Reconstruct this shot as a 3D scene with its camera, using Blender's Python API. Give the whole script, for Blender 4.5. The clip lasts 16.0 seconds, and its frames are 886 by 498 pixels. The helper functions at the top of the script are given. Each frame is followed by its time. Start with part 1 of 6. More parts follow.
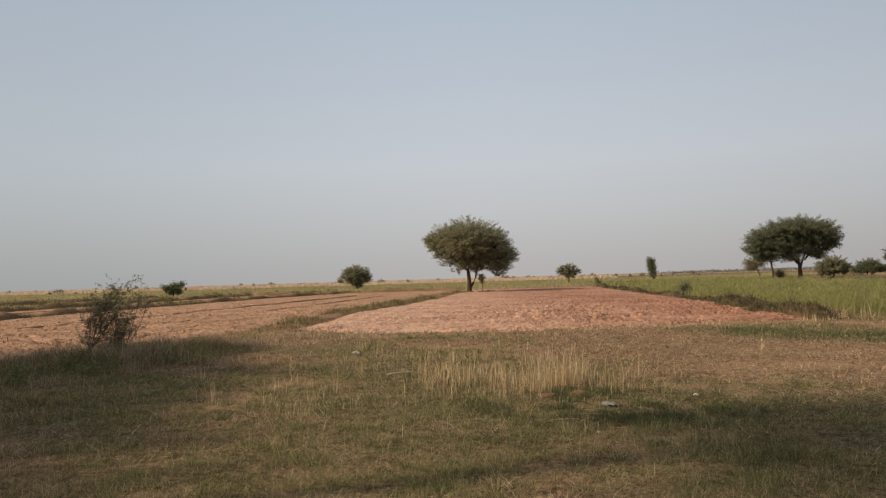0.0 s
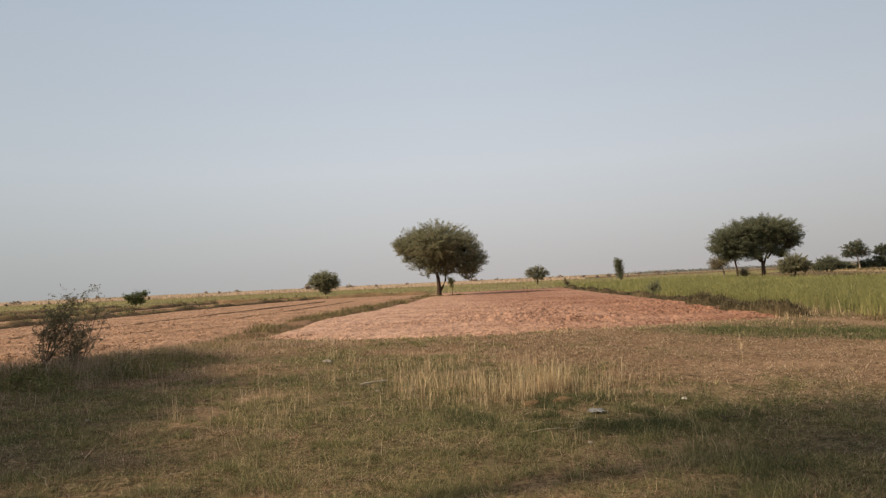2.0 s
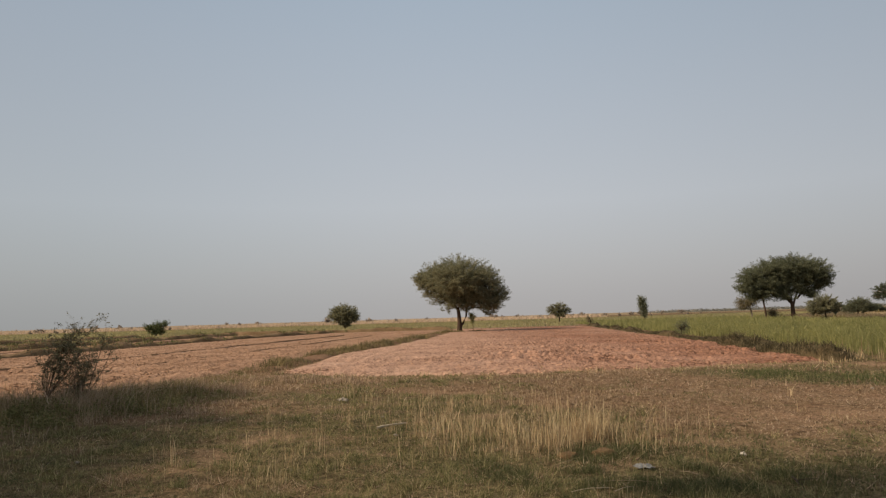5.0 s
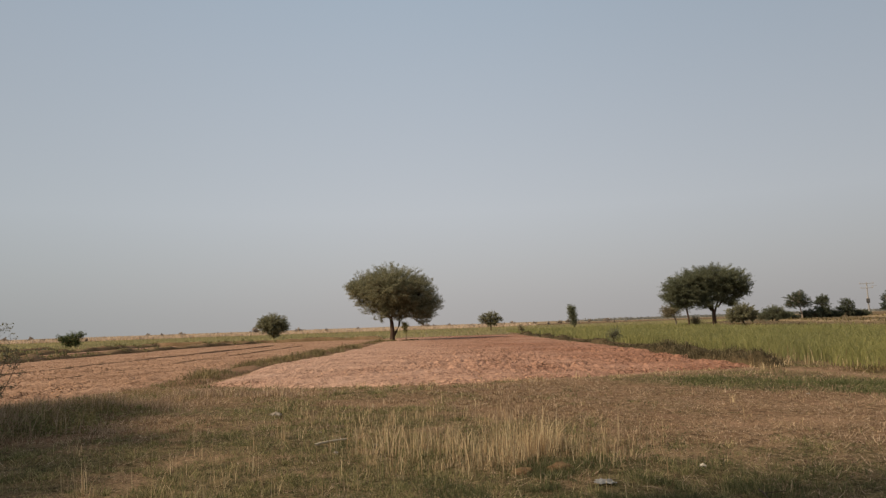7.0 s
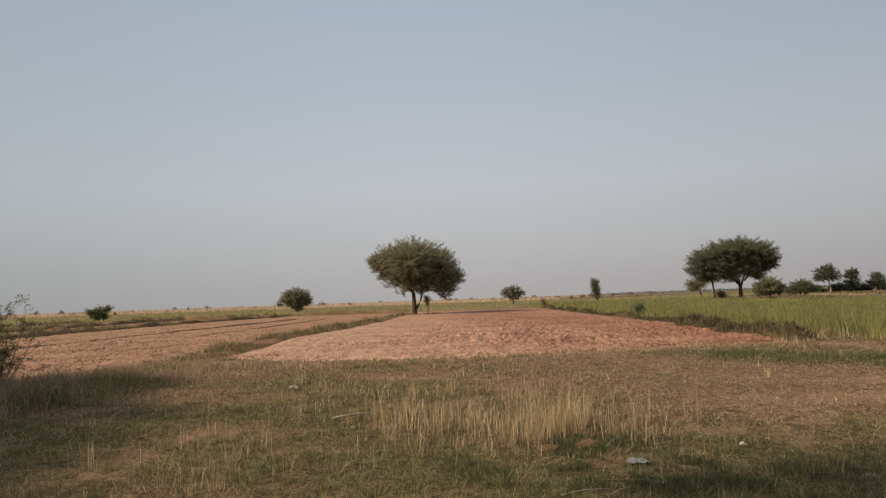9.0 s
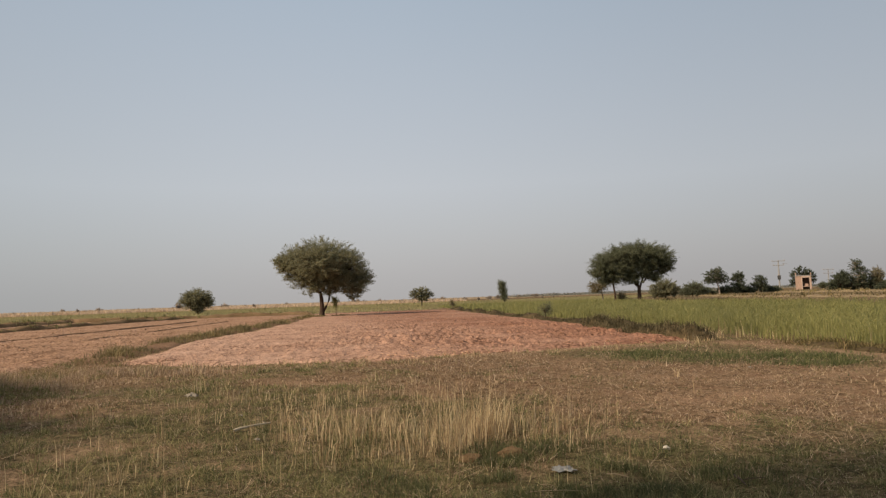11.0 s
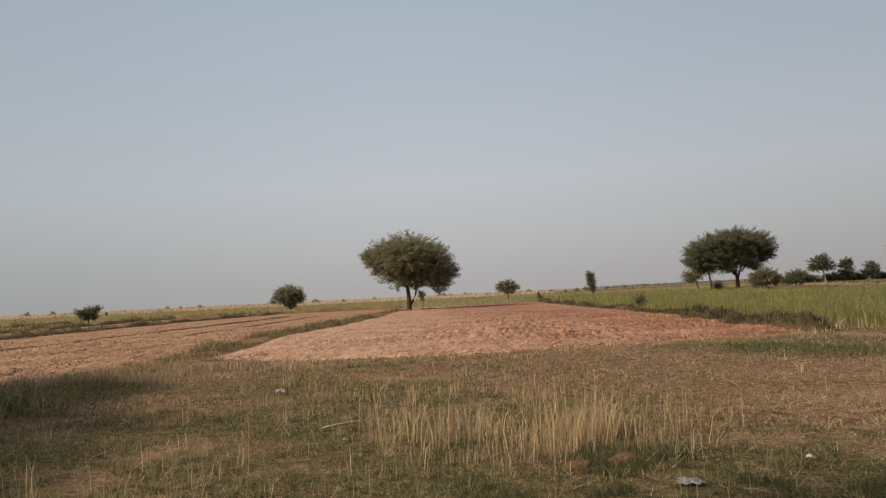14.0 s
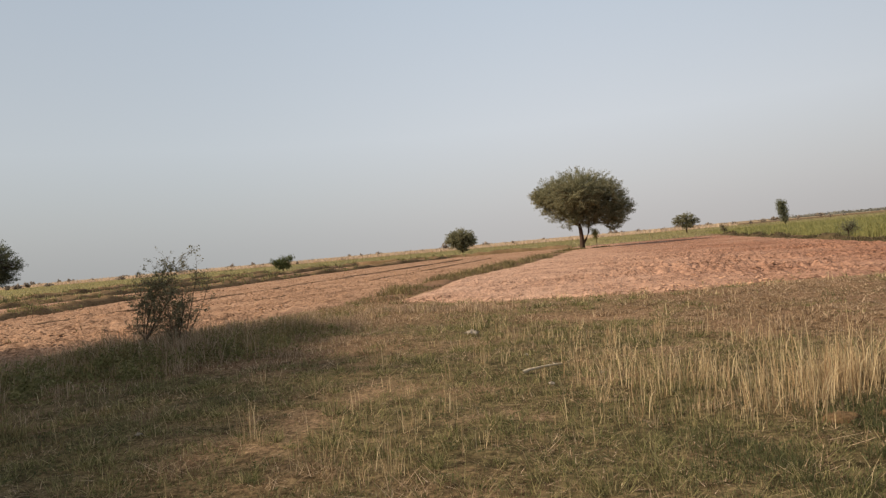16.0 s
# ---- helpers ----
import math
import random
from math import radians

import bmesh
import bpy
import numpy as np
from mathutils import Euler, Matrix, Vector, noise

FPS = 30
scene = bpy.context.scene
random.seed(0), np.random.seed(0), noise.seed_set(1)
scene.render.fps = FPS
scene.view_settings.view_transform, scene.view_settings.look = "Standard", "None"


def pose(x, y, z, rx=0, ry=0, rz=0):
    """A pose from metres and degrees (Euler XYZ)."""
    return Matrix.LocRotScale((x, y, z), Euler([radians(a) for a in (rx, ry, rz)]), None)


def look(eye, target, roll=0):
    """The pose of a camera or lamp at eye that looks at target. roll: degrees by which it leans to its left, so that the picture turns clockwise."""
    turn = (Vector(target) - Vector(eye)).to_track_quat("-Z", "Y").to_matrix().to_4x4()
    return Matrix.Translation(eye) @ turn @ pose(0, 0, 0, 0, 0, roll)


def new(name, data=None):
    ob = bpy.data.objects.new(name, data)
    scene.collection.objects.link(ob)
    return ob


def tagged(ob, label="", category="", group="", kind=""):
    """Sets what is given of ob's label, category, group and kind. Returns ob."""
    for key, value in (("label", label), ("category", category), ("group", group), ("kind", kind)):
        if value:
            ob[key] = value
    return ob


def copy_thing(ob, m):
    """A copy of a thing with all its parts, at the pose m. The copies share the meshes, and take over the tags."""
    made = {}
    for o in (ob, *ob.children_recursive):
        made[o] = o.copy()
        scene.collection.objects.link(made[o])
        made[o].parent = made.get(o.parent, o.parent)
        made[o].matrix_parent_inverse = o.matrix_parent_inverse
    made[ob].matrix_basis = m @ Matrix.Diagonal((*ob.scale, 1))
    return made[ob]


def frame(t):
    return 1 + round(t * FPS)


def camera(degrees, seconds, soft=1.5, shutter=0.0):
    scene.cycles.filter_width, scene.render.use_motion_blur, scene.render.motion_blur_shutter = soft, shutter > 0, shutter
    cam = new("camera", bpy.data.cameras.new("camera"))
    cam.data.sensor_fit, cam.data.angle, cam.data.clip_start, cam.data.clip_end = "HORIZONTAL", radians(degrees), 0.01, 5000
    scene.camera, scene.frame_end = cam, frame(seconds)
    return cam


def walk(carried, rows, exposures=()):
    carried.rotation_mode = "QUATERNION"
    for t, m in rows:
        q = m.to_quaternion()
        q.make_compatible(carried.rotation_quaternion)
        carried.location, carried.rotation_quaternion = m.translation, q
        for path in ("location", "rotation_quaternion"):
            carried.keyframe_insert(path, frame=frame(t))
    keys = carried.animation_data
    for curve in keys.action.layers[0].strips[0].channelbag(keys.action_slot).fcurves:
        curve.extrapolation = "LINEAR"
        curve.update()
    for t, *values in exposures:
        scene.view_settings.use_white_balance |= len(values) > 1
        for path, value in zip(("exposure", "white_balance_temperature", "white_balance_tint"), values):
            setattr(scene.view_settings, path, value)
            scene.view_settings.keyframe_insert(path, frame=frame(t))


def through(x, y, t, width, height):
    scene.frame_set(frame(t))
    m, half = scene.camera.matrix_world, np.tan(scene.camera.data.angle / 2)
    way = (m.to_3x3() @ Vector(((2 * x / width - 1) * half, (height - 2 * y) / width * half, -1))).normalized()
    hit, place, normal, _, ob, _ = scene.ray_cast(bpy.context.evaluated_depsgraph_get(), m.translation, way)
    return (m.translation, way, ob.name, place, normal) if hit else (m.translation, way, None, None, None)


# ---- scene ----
cam = camera(65.4, 16.0, soft=1.3)
PATH = [
    (0, (0.519, -1.917, 1.572), (0.433, 0.079, 1.658), -1.7),
    (0.5, (0.568, -1.774, 1.564), (0.253, 0.198, 1.658), -1.4),
    (1, (0.623, -1.626, 1.561), (0.251, 0.337, 1.642), -2.0),
    (1.5, (0.538, -1.515, 1.557), (0.356, 0.474, 1.661), -1.7),
    (2, (0.399, -1.478, 1.574), (0.406, 0.519, 1.668), -2.7),
    (2.5, (0.356, -1.358, 1.558), (0.295, 0.64, 1.622), -1.8),
    (3, (0.402, -1.179, 1.566), (0.249, 0.809, 1.721), -1.6),
    (3.5, (0.469, -1.006, 1.537), (0.322, 0.983, 1.68), -1.6),
    (3.7, (0.478, -0.969, 1.538), (0.36, 1.022, 1.673), -1.9),
    (5.8, (0.234, -0.446, 1.576), (0.19, 1.54, 1.81), -1.7),
    (6, (0.262, -0.38, 1.571), (0.176, 1.605, 1.807), -1.9),
    (6.5, (0.267, -0.255, 1.545), (0.268, 1.74, 1.69), -1.2),
    (7, (0.127, -0.152, 1.555), (0.277, 1.831, 1.773), -2.0),
    (7.5, (0.017, -0.022, 1.546), (0.226, 1.96, 1.713), -2.6),
    (8, (0.018, 0.064, 1.526), (-0.049, 2.054, 1.719), -2.2),
    (8.5, (0.13, 0.231, 1.526), (0.068, 2.221, 1.712), -3.1),
    (9, (0.171, 0.305, 1.507), (0.255, 2.298, 1.653), -2.0),
    (9.5, (0.095, 0.434, 1.516), (0.393, 2.403, 1.697), -1.6),
    (9.7, (0.041, 0.494, 1.515), (0.392, 2.457, 1.675), -2.7),
    (11.8, (0.152, 0.884, 1.496), (0.495, 2.849, 1.636), -1.7),
    (12, (0.136, 0.913, 1.505), (0.434, 2.886, 1.644), -3.1),
    (12.5, (0.03, 1.057, 1.489), (0.502, 2.995, 1.641), -3.6),
    (13, (-0.059, 1.18, 1.488), (0.459, 3.11, 1.579), -4.3),
    (13.5, (0.007, 1.308, 1.495), (0.276, 3.282, 1.663), -3.2),
    (14, (0.106, 1.414, 1.468), (0.209, 3.407, 1.6), -2.8),
    (14.5, (0.074, 1.511, 1.462), (0.205, 3.505, 1.536), -3.2),
    (15, (-0.08, 1.654, 1.487), (0.036, 3.648, 1.577), -4.5),
    (15.5, (-0.198, 1.76, 1.471), (-0.269, 3.758, 1.477), -4.7),
    (16, (-0.24, 1.967, 1.428), (-0.628, 3.929, 1.424), -5.1),
]
EXPOSURES = [(0, 0.09), (1.5, 0.17), (2.5, 0.2), (3.5, 0.02), (6.0, -0.08), (8.5, -0.06), (9.5, -0.02), (12.0, 0.04), (13.0, 0.07), (14.0, -0.05), (14.5, 0.14), (15.0, 0.14), (15.5, 0.16), (16.0, 0.25)]
walk(cam, [(t, look(eye, target, roll)) for t, eye, target, roll in PATH], EXPOSURES)

# ---------------------------------------------------------------- sky and sun
SUN_ELEV, SUN_AZ = radians(33.0), radians(252.0)   # low hazy sun over the near left of the meadow; azimuth from +y, clockwise seen from above
world = bpy.data.worlds.new("hazy_sky")
scene.world = world
world.use_nodes = True
wn, wl = world.node_tree.nodes, world.node_tree.links
wn.clear()
w_out, w_bg = wn.new("ShaderNodeOutputWorld"), wn.new("ShaderNodeBackground")
w_sky = wn.new("ShaderNodeTexSky")
w_sky.sky_type = "NISHITA"
w_sky.sun_disc = False
w_sky.sun_elevation, w_sky.sun_rotation = SUN_ELEV, SUN_AZ
w_sky.air_density, w_sky.dust_density, w_sky.ozone_density = 1.4, 4.0, 2.0
w_tc, w_sep = wn.new("ShaderNodeTexCoord"), wn.new("ShaderNodeSeparateXYZ")
w_ramp, w_mix = wn.new("ShaderNodeValToRGB"), wn.new("ShaderNodeMixRGB")
w_ramp.color_ramp.elements[0].position, w_ramp.color_ramp.elements[0].color = 0.0, (5.3, 5.1, 5.05, 1)
w_ramp.color_ramp.elements[1].position, w_ramp.color_ramp.elements[1].color = 0.45, (4.5, 5.3, 6.2, 1)
mid = w_ramp.color_ramp.elements.new(0.16)
mid.color = (6.1, 6.3, 6.7, 1)
high = w_ramp.color_ramp.elements.new(0.9)
high.color = (5.2, 4.8, 4.2, 1)
w_mix.inputs[0].default_value = 0.8
w_bg.inputs[1].default_value = 0.092
wl.new(w_tc.outputs["Generated"], w_sep.inputs[0])
wl.new(w_sep.outputs[2], w_ramp.inputs[0])
wl.new(w_sky.outputs[0], w_mix.inputs[1])
wl.new(w_ramp.outputs[0], w_mix.inputs[2])


def w_math(kind, a, b=0.0):
    n = wn.new("ShaderNodeMath")
    n.operation = kind
    for sock, v in zip(n.inputs, (a, b)):
        if isinstance(v, (int, float)):
            sock.default_value = v
        else:
            wl.new(v, sock)
    return n.outputs[0]


# sky a little brighter over the far plain; its sides dimmed like lens fall-off
w_flat = w_math("SQRT", w_math("SUBTRACT", 1.0001, w_math("MULTIPLY", w_sep.outputs[2], w_sep.outputs[2])))
w_side = w_math("POWER", w_math("MAXIMUM", w_math("DIVIDE", w_sep.outputs[1], w_flat), 0.0), 6.0)
w_tone = w_math("ADD", w_math("MULTIPLY", w_side, 0.20), 0.86)
w_scale = wn.new("ShaderNodeVectorMath")
w_scale.operation = "SCALE"
wl.new(w_mix.outputs[0], w_scale.inputs[0])
wl.new(w_tone, w_scale.inputs["Scale"])
# and cooler low down to the left of it
w_cool = wn.new("ShaderNodeMixRGB")
w_cool.blend_type = "MULTIPLY"
w_left = w_math("MINIMUM", w_math("MAXIMUM", w_math("MULTIPLY", w_math("DIVIDE", w_sep.outputs[0], w_flat), -2.0), 0.0), 1.0)
w_low = w_math("MAXIMUM", w_math("SUBTRACT", 1.0, w_math("MULTIPLY", w_sep.outputs[2], 2.6)), 0.0)
wl.new(w_math("MULTIPLY", w_left, w_low), w_cool.inputs[0])
wl.new(w_scale.outputs[0], w_cool.inputs[1])
w_cool.inputs[2].default_value = (0.925, 0.975, 0.985, 1)
wl.new(w_cool.outputs[0], w_bg.inputs[0])
wl.new(w_bg.outputs[0], w_out.inputs[0])
sun_data = bpy.data.lights.new("sun", "SUN")
sun_data.energy, sun_data.angle, sun_data.color = 5.0, radians(1.6), (1.0, 0.80, 0.58)
sun = new("sun", sun_data)
sun_dir = Vector((math.sin(SUN_AZ) * math.cos(SUN_ELEV), math.cos(SUN_AZ) * math.cos(SUN_ELEV), math.sin(SUN_ELEV)))
sun.matrix_world = look(sun_dir * 60, (0, 0, 0))

# ---------------------------------------------------------------- small helpers
RNG = np.random.default_rng(7)


def lattice(ix, iy, seed):
    h = np.sin(ix * 127.1 + iy * 311.7 + seed * 74.7) * 43758.5453
    return h - np.floor(h)


def vnoise(x, y, scale, seed=0):
    """Smooth value noise in 0..1 over the plan."""
    x, y = np.asarray(x, float) / scale, np.asarray(y, float) / scale
    turn = 0.6 + 0.37 * seed
    x, y = x * math.cos(turn) - y * math.sin(turn) + 0.31 * seed, x * math.sin(turn) + y * math.cos(turn)
    ix, iy = np.floor(x), np.floor(y)
    fx, fy = x - ix, y - iy
    fx, fy = fx * fx * (3 - 2 * fx), fy * fy * (3 - 2 * fy)
    a = lattice(ix, iy, seed) * (1 - fx) + lattice(ix + 1, iy, seed) * fx
    b = lattice(ix, iy + 1, seed) * (1 - fx) + lattice(ix + 1, iy + 1, seed) * fx
    return a * (1 - fy) + b * fy


def fbm(x, y, scale, seed=0, octaves=3):
    return sum(vnoise(x, y, scale / 2 ** o, seed + o) / 2 ** o for o in range(octaves)) / sum(1 / 2 ** o for o in range(octaves))


def step(a, b, v):
    u = np.clip((np.asarray(v, float) - a) / (b - a), 0, 1)
    return u * u * (3 - 2 * u)


def inside(poly, x, y):
    x, y = np.asarray(x, float), np.asarray(y, float)
    hit = np.zeros(np.broadcast(x, y).shape, bool)
    for (x0, y0), (x1, y1) in zip(poly, poly[1:] + poly[:1]):
        if y0 != y1:
            hit ^= ((y0 > y) != (y1 > y)) & (x < (x1 - x0) * (y - y0) / (y1 - y0) + x0)
    return hit


def edge_distance(poly, x, y, closed=True):
    x, y = np.asarray(x, float), np.asarray(y, float)
    best = np.full(np.broadcast(x, y).shape, 1e9)
    for (x0, y0), (x1, y1) in zip(poly, (poly[1:] + poly[:1]) if closed else poly[1:]):
        dx, dy = x1 - x0, y1 - y0
        u = np.clip(((x - x0) * dx + (y - y0) * dy) / (dx * dx + dy * dy), 0, 1)
        best = np.minimum(best, np.hypot(x - x0 - u * dx, y - y0 - u * dy))
    return best


def mesh_from(name, verts, faces):
    """A mesh from an array of corners and an array of triangles or quads."""
    verts, faces = np.asarray(verts, np.float32), np.asarray(faces, np.int32)
    me = bpy.data.meshes.new(name)
    me.vertices.add(len(verts))
    me.vertices.foreach_set("co", verts.ravel())
    n, k = faces.shape
    me.loops.add(n * k)
    me.loops.foreach_set("vertex_index", faces.ravel())
    me.polygons.add(n)
    me.polygons.foreach_set("loop_start", np.arange(0, n * k, k, dtype=np.int32))
    me.update(calc_edges=True)
    return me


def smooth(me, on=True):
    me.polygons.foreach_set("use_smooth", np.full(len(me.polygons), on))
    return me


def part(name, data, material, parent, label=""):
    """One mesh object under a thing or a part; data is a mesh or a bmesh."""
    if isinstance(data, bmesh.types.BMesh):
        me = bpy.data.meshes.new(name)
        data.to_mesh(me)
        data.free()
        data = me
    if material and not data.materials:
        data.materials.append(material)
    ob = new(name, data)
    ob.parent = parent
    return tagged(ob, label)


def thing(name, place, label, category, group="", kind="", turn=0.0):
    ob = new(name)
    ob.location, ob.rotation_euler = place, (0, 0, turn)
    return tagged(ob, label, category, group, kind)


def tubes(paths, sides=6):
    """Tapered tubes along polylines: each path is a list of (x, y, z, radius)."""
    vs, fs, n0 = [], [], 0
    for p in paths:
        p = np.asarray(p, float)
        d = np.gradient(p[:, :3], axis=0)
        d /= np.linalg.norm(d, axis=1)[:, None] + 1e-9
        ref = np.where(np.abs(d[:, 2:3]) > 0.9, [[1.0, 0, 0]], [[0, 0, 1.0]])
        u = np.cross(d, ref)
        u /= np.linalg.norm(u, axis=1)[:, None] + 1e-9
        v = np.cross(d, u)
        a = np.arange(sides) * 2 * np.pi / sides
        ring = p[:, None, :3] + p[:, None, 3:4] * (np.cos(a)[None, :, None] * u[:, None] + np.sin(a)[None, :, None] * v[:, None])
        k = len(p)
        vs.append(ring.reshape(-1, 3))
        i, j = np.meshgrid(np.arange(k - 1), np.arange(sides), indexing="ij")
        j2 = (j + 1) % sides
        fs.append(np.stack([n0 + i * sides + j, n0 + i * sides + j2, n0 + (i + 1) * sides + j2, n0 + (i + 1) * sides + j], -1).reshape(-1, 4))
        n0 += k * sides
    return smooth(mesh_from("tube", np.concatenate(vs), np.concatenate(fs)))


def box(bm, x0, y0, z0, x1, y1, z1):
    vs = [bm.verts.new(c) for c in ((x0, y0, z0), (x1, y0, z0), (x1, y1, z0), (x0, y1, z0), (x0, y0, z1), (x1, y0, z1), (x1, y1, z1), (x0, y1, z1))]
    for f in ((3, 2, 1, 0), (4, 5, 6, 7), (0, 1, 5, 4), (1, 2, 6, 5), (2, 3, 7, 6), (3, 0, 4, 7)):
        bm.faces.new([vs[i] for i in f])
    return vs


# ---------------------------------------------------------------- materials
def material(name, rough=0.9, spec=0.15):
    m = bpy.data.materials.new(name)
    m.use_nodes = True
    nt = m.node_tree
    b = nt.nodes["Principled BSDF"]
    b.inputs["Roughness"].default_value = rough
    b.inputs["Specular IOR Level"].default_value = spec
    return m, nt, b


def noise_node(nt, scale, detail=5.0, rough=0.6):
    tc = nt.nodes.new("ShaderNodeNewGeometry")
    n = nt.nodes.new("ShaderNodeTexNoise")
    n.inputs["Scale"].default_value, n.inputs["Detail"].default_value, n.inputs["Roughness"].default_value = scale, detail, rough
    nt.links.new(tc.outputs["Position"], n.inputs["Vector"])
    return n


def ramp_node(nt, source, stops):
    r = nt.nodes.new("ShaderNodeValToRGB")
    el = r.color_ramp.elements
    while len(el) < len(stops):
        el.new(0.5)
    for e, (pos, c) in zip(el, stops):
        e.position, e.color = pos, (*c, 1)
    nt.links.new(source, r.inputs[0])
    return r.outputs[0]


def mix_node(nt, fac, a, b, mode="MIX"):
    m = nt.nodes.new("ShaderNodeMixRGB")
    m.blend_type = mode
    for sock, v in zip(m.inputs, (fac, a, b)):
        if isinstance(v, (int, float)):
            sock.default_value = v
        elif isinstance(v, tuple):
            sock.default_value = (*v, 1)
        else:
            nt.links.new(v, sock)
    return m.outputs[0]


def bump_node(nt, b, source, strength, distance):
    n = nt.nodes.new("ShaderNodeBump")
    n.inputs["Strength"].default_value, n.inputs["Distance"].default_value = strength, distance
    nt.links.new(source, n.inputs["Height"])
    nt.links.new(n.outputs[0], b.inputs["Normal"])


def leaf_material(name, stops, through=0.3, patch=0.0, moist=False):
    """Thin leaves and blades: each island takes its own shade, and some light passes through."""
    m, nt, b = material(name, 0.75, 0.2)
    geo = nt.nodes.new("ShaderNodeNewGeometry")
    colour = ramp_node(nt, geo.outputs["Random Per Island"], stops)
    if patch:
        n = noise_node(nt, patch, 3)
        tone = ramp_node(nt, n.outputs[0], [(0.3, (0.72, 0.72, 0.72)), (0.7, (1.2, 1.15, 1.0))])
        colour = mix_node(nt, 1.0, colour, tone, "MULTIPLY")
    if moist:
        colour = damp(nt, colour)
    nt.links.new(colour, b.inputs["Base Color"])
    t = nt.nodes.new("ShaderNodeBsdfTranslucent")
    nt.links.new(colour, t.inputs["Color"])
    mx = nt.nodes.new("ShaderNodeMixShader")
    mx.inputs[0].default_value = through
    nt.links.new(b.outputs[0], mx.inputs[1])
    nt.links.new(t.outputs[0], mx.inputs[2])
    nt.links.new(mx.outputs[0], nt.nodes["Material Output"].inputs["Surface"])
    return m


def soil_material(name, stops, fine=9.0, moist=False, cracks=False):
    m, nt, b = material(name, 0.95, 0.08)
    big, small = noise_node(nt, 0.35, 6), noise_node(nt, fine, 8, 0.7)
    base = ramp_node(nt, big.outputs[0], stops)
    grain = ramp_node(nt, small.outputs[0], [(0.36, (0.42, 0.37, 0.35)), (0.47, (0.98, 0.98, 0.98)), (0.68, (1.2, 1.18, 1.16))])
    colour = mix_node(nt, 0.85, base, grain, "MULTIPLY")
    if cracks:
        # crumbs of dry crust, with redder earth and painted crevice shade between them
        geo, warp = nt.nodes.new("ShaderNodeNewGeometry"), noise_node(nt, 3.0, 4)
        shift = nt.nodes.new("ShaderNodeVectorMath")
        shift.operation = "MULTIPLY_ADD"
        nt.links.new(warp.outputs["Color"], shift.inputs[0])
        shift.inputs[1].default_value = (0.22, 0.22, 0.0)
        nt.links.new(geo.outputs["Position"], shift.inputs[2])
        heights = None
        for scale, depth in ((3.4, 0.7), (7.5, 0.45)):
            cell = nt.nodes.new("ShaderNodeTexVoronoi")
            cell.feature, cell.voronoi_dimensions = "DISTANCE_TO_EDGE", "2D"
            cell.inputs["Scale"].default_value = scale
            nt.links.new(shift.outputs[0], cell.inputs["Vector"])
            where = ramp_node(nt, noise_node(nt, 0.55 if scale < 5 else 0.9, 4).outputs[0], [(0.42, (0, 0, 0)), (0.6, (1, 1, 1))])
            gap_shade = ramp_node(nt, cell.outputs["Distance"], [(0.0, (1 - depth, 1 - depth * 1.08, 1 - depth * 1.12)), (0.13, (1, 1, 1))])
            tone = mix_node(nt, where, (1, 1, 1), gap_shade)
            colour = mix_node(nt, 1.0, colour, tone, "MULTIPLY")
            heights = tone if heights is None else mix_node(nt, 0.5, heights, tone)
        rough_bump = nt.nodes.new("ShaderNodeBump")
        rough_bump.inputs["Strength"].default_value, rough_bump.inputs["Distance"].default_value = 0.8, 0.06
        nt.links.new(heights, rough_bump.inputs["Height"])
    nt.links.new(damp(nt, colour) if moist else colour, b.inputs["Base Color"])
    bump_node(nt, b, small.outputs[0], 1.0, 0.05)
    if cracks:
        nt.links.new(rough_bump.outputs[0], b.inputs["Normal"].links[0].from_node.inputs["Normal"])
    return m


def damp(nt, colour):
    """Redder, freshly turned soil towards the crop's side of the ploughed land."""
    geo, sep, low = nt.nodes.new("ShaderNodeNewGeometry"), nt.nodes.new("ShaderNodeSeparateXYZ"), noise_node(nt, 0.12, 5)
    nt.links.new(geo.outputs["Position"], sep.inputs[0])
    rng_, add = nt.nodes.new("ShaderNodeMapRange"), nt.nodes.new("ShaderNodeMath")
    rng_.inputs[1].default_value, rng_.inputs[2].default_value = -2.5, 8.0
    nt.links.new(sep.outputs[0], rng_.inputs[0])
    add.operation = "MULTIPLY"
    nt.links.new(rng_.outputs[0], add.inputs[0])
    nt.links.new(ramp_node(nt, low.outputs[0], [(0.3, (0.5, 0.5, 0.5)), (0.6, (1, 1, 1))]), add.inputs[1])
    return mix_node(nt, add.outputs[0], colour, mix_node(nt, 1.0, colour, (0.62, 0.50, 0.455), "MULTIPLY"))


def plain_material(name, colour, rough=0.8, scale=6.0, vary=0.25, spec=0.2):
    m, nt, b = material(name, rough, spec)
    n = noise_node(nt, scale, 6)
    lo, hi = tuple(c * (1 - vary) for c in colour), tuple(min(1.0, c * (1 + vary)) for c in colour)
    nt.links.new(ramp_node(nt, n.outputs[0], [(0.3, lo), (0.7, hi)]), b.inputs["Base Color"])
    bump_node(nt, b, n.outputs[0], 0.3, 0.01)
    return m


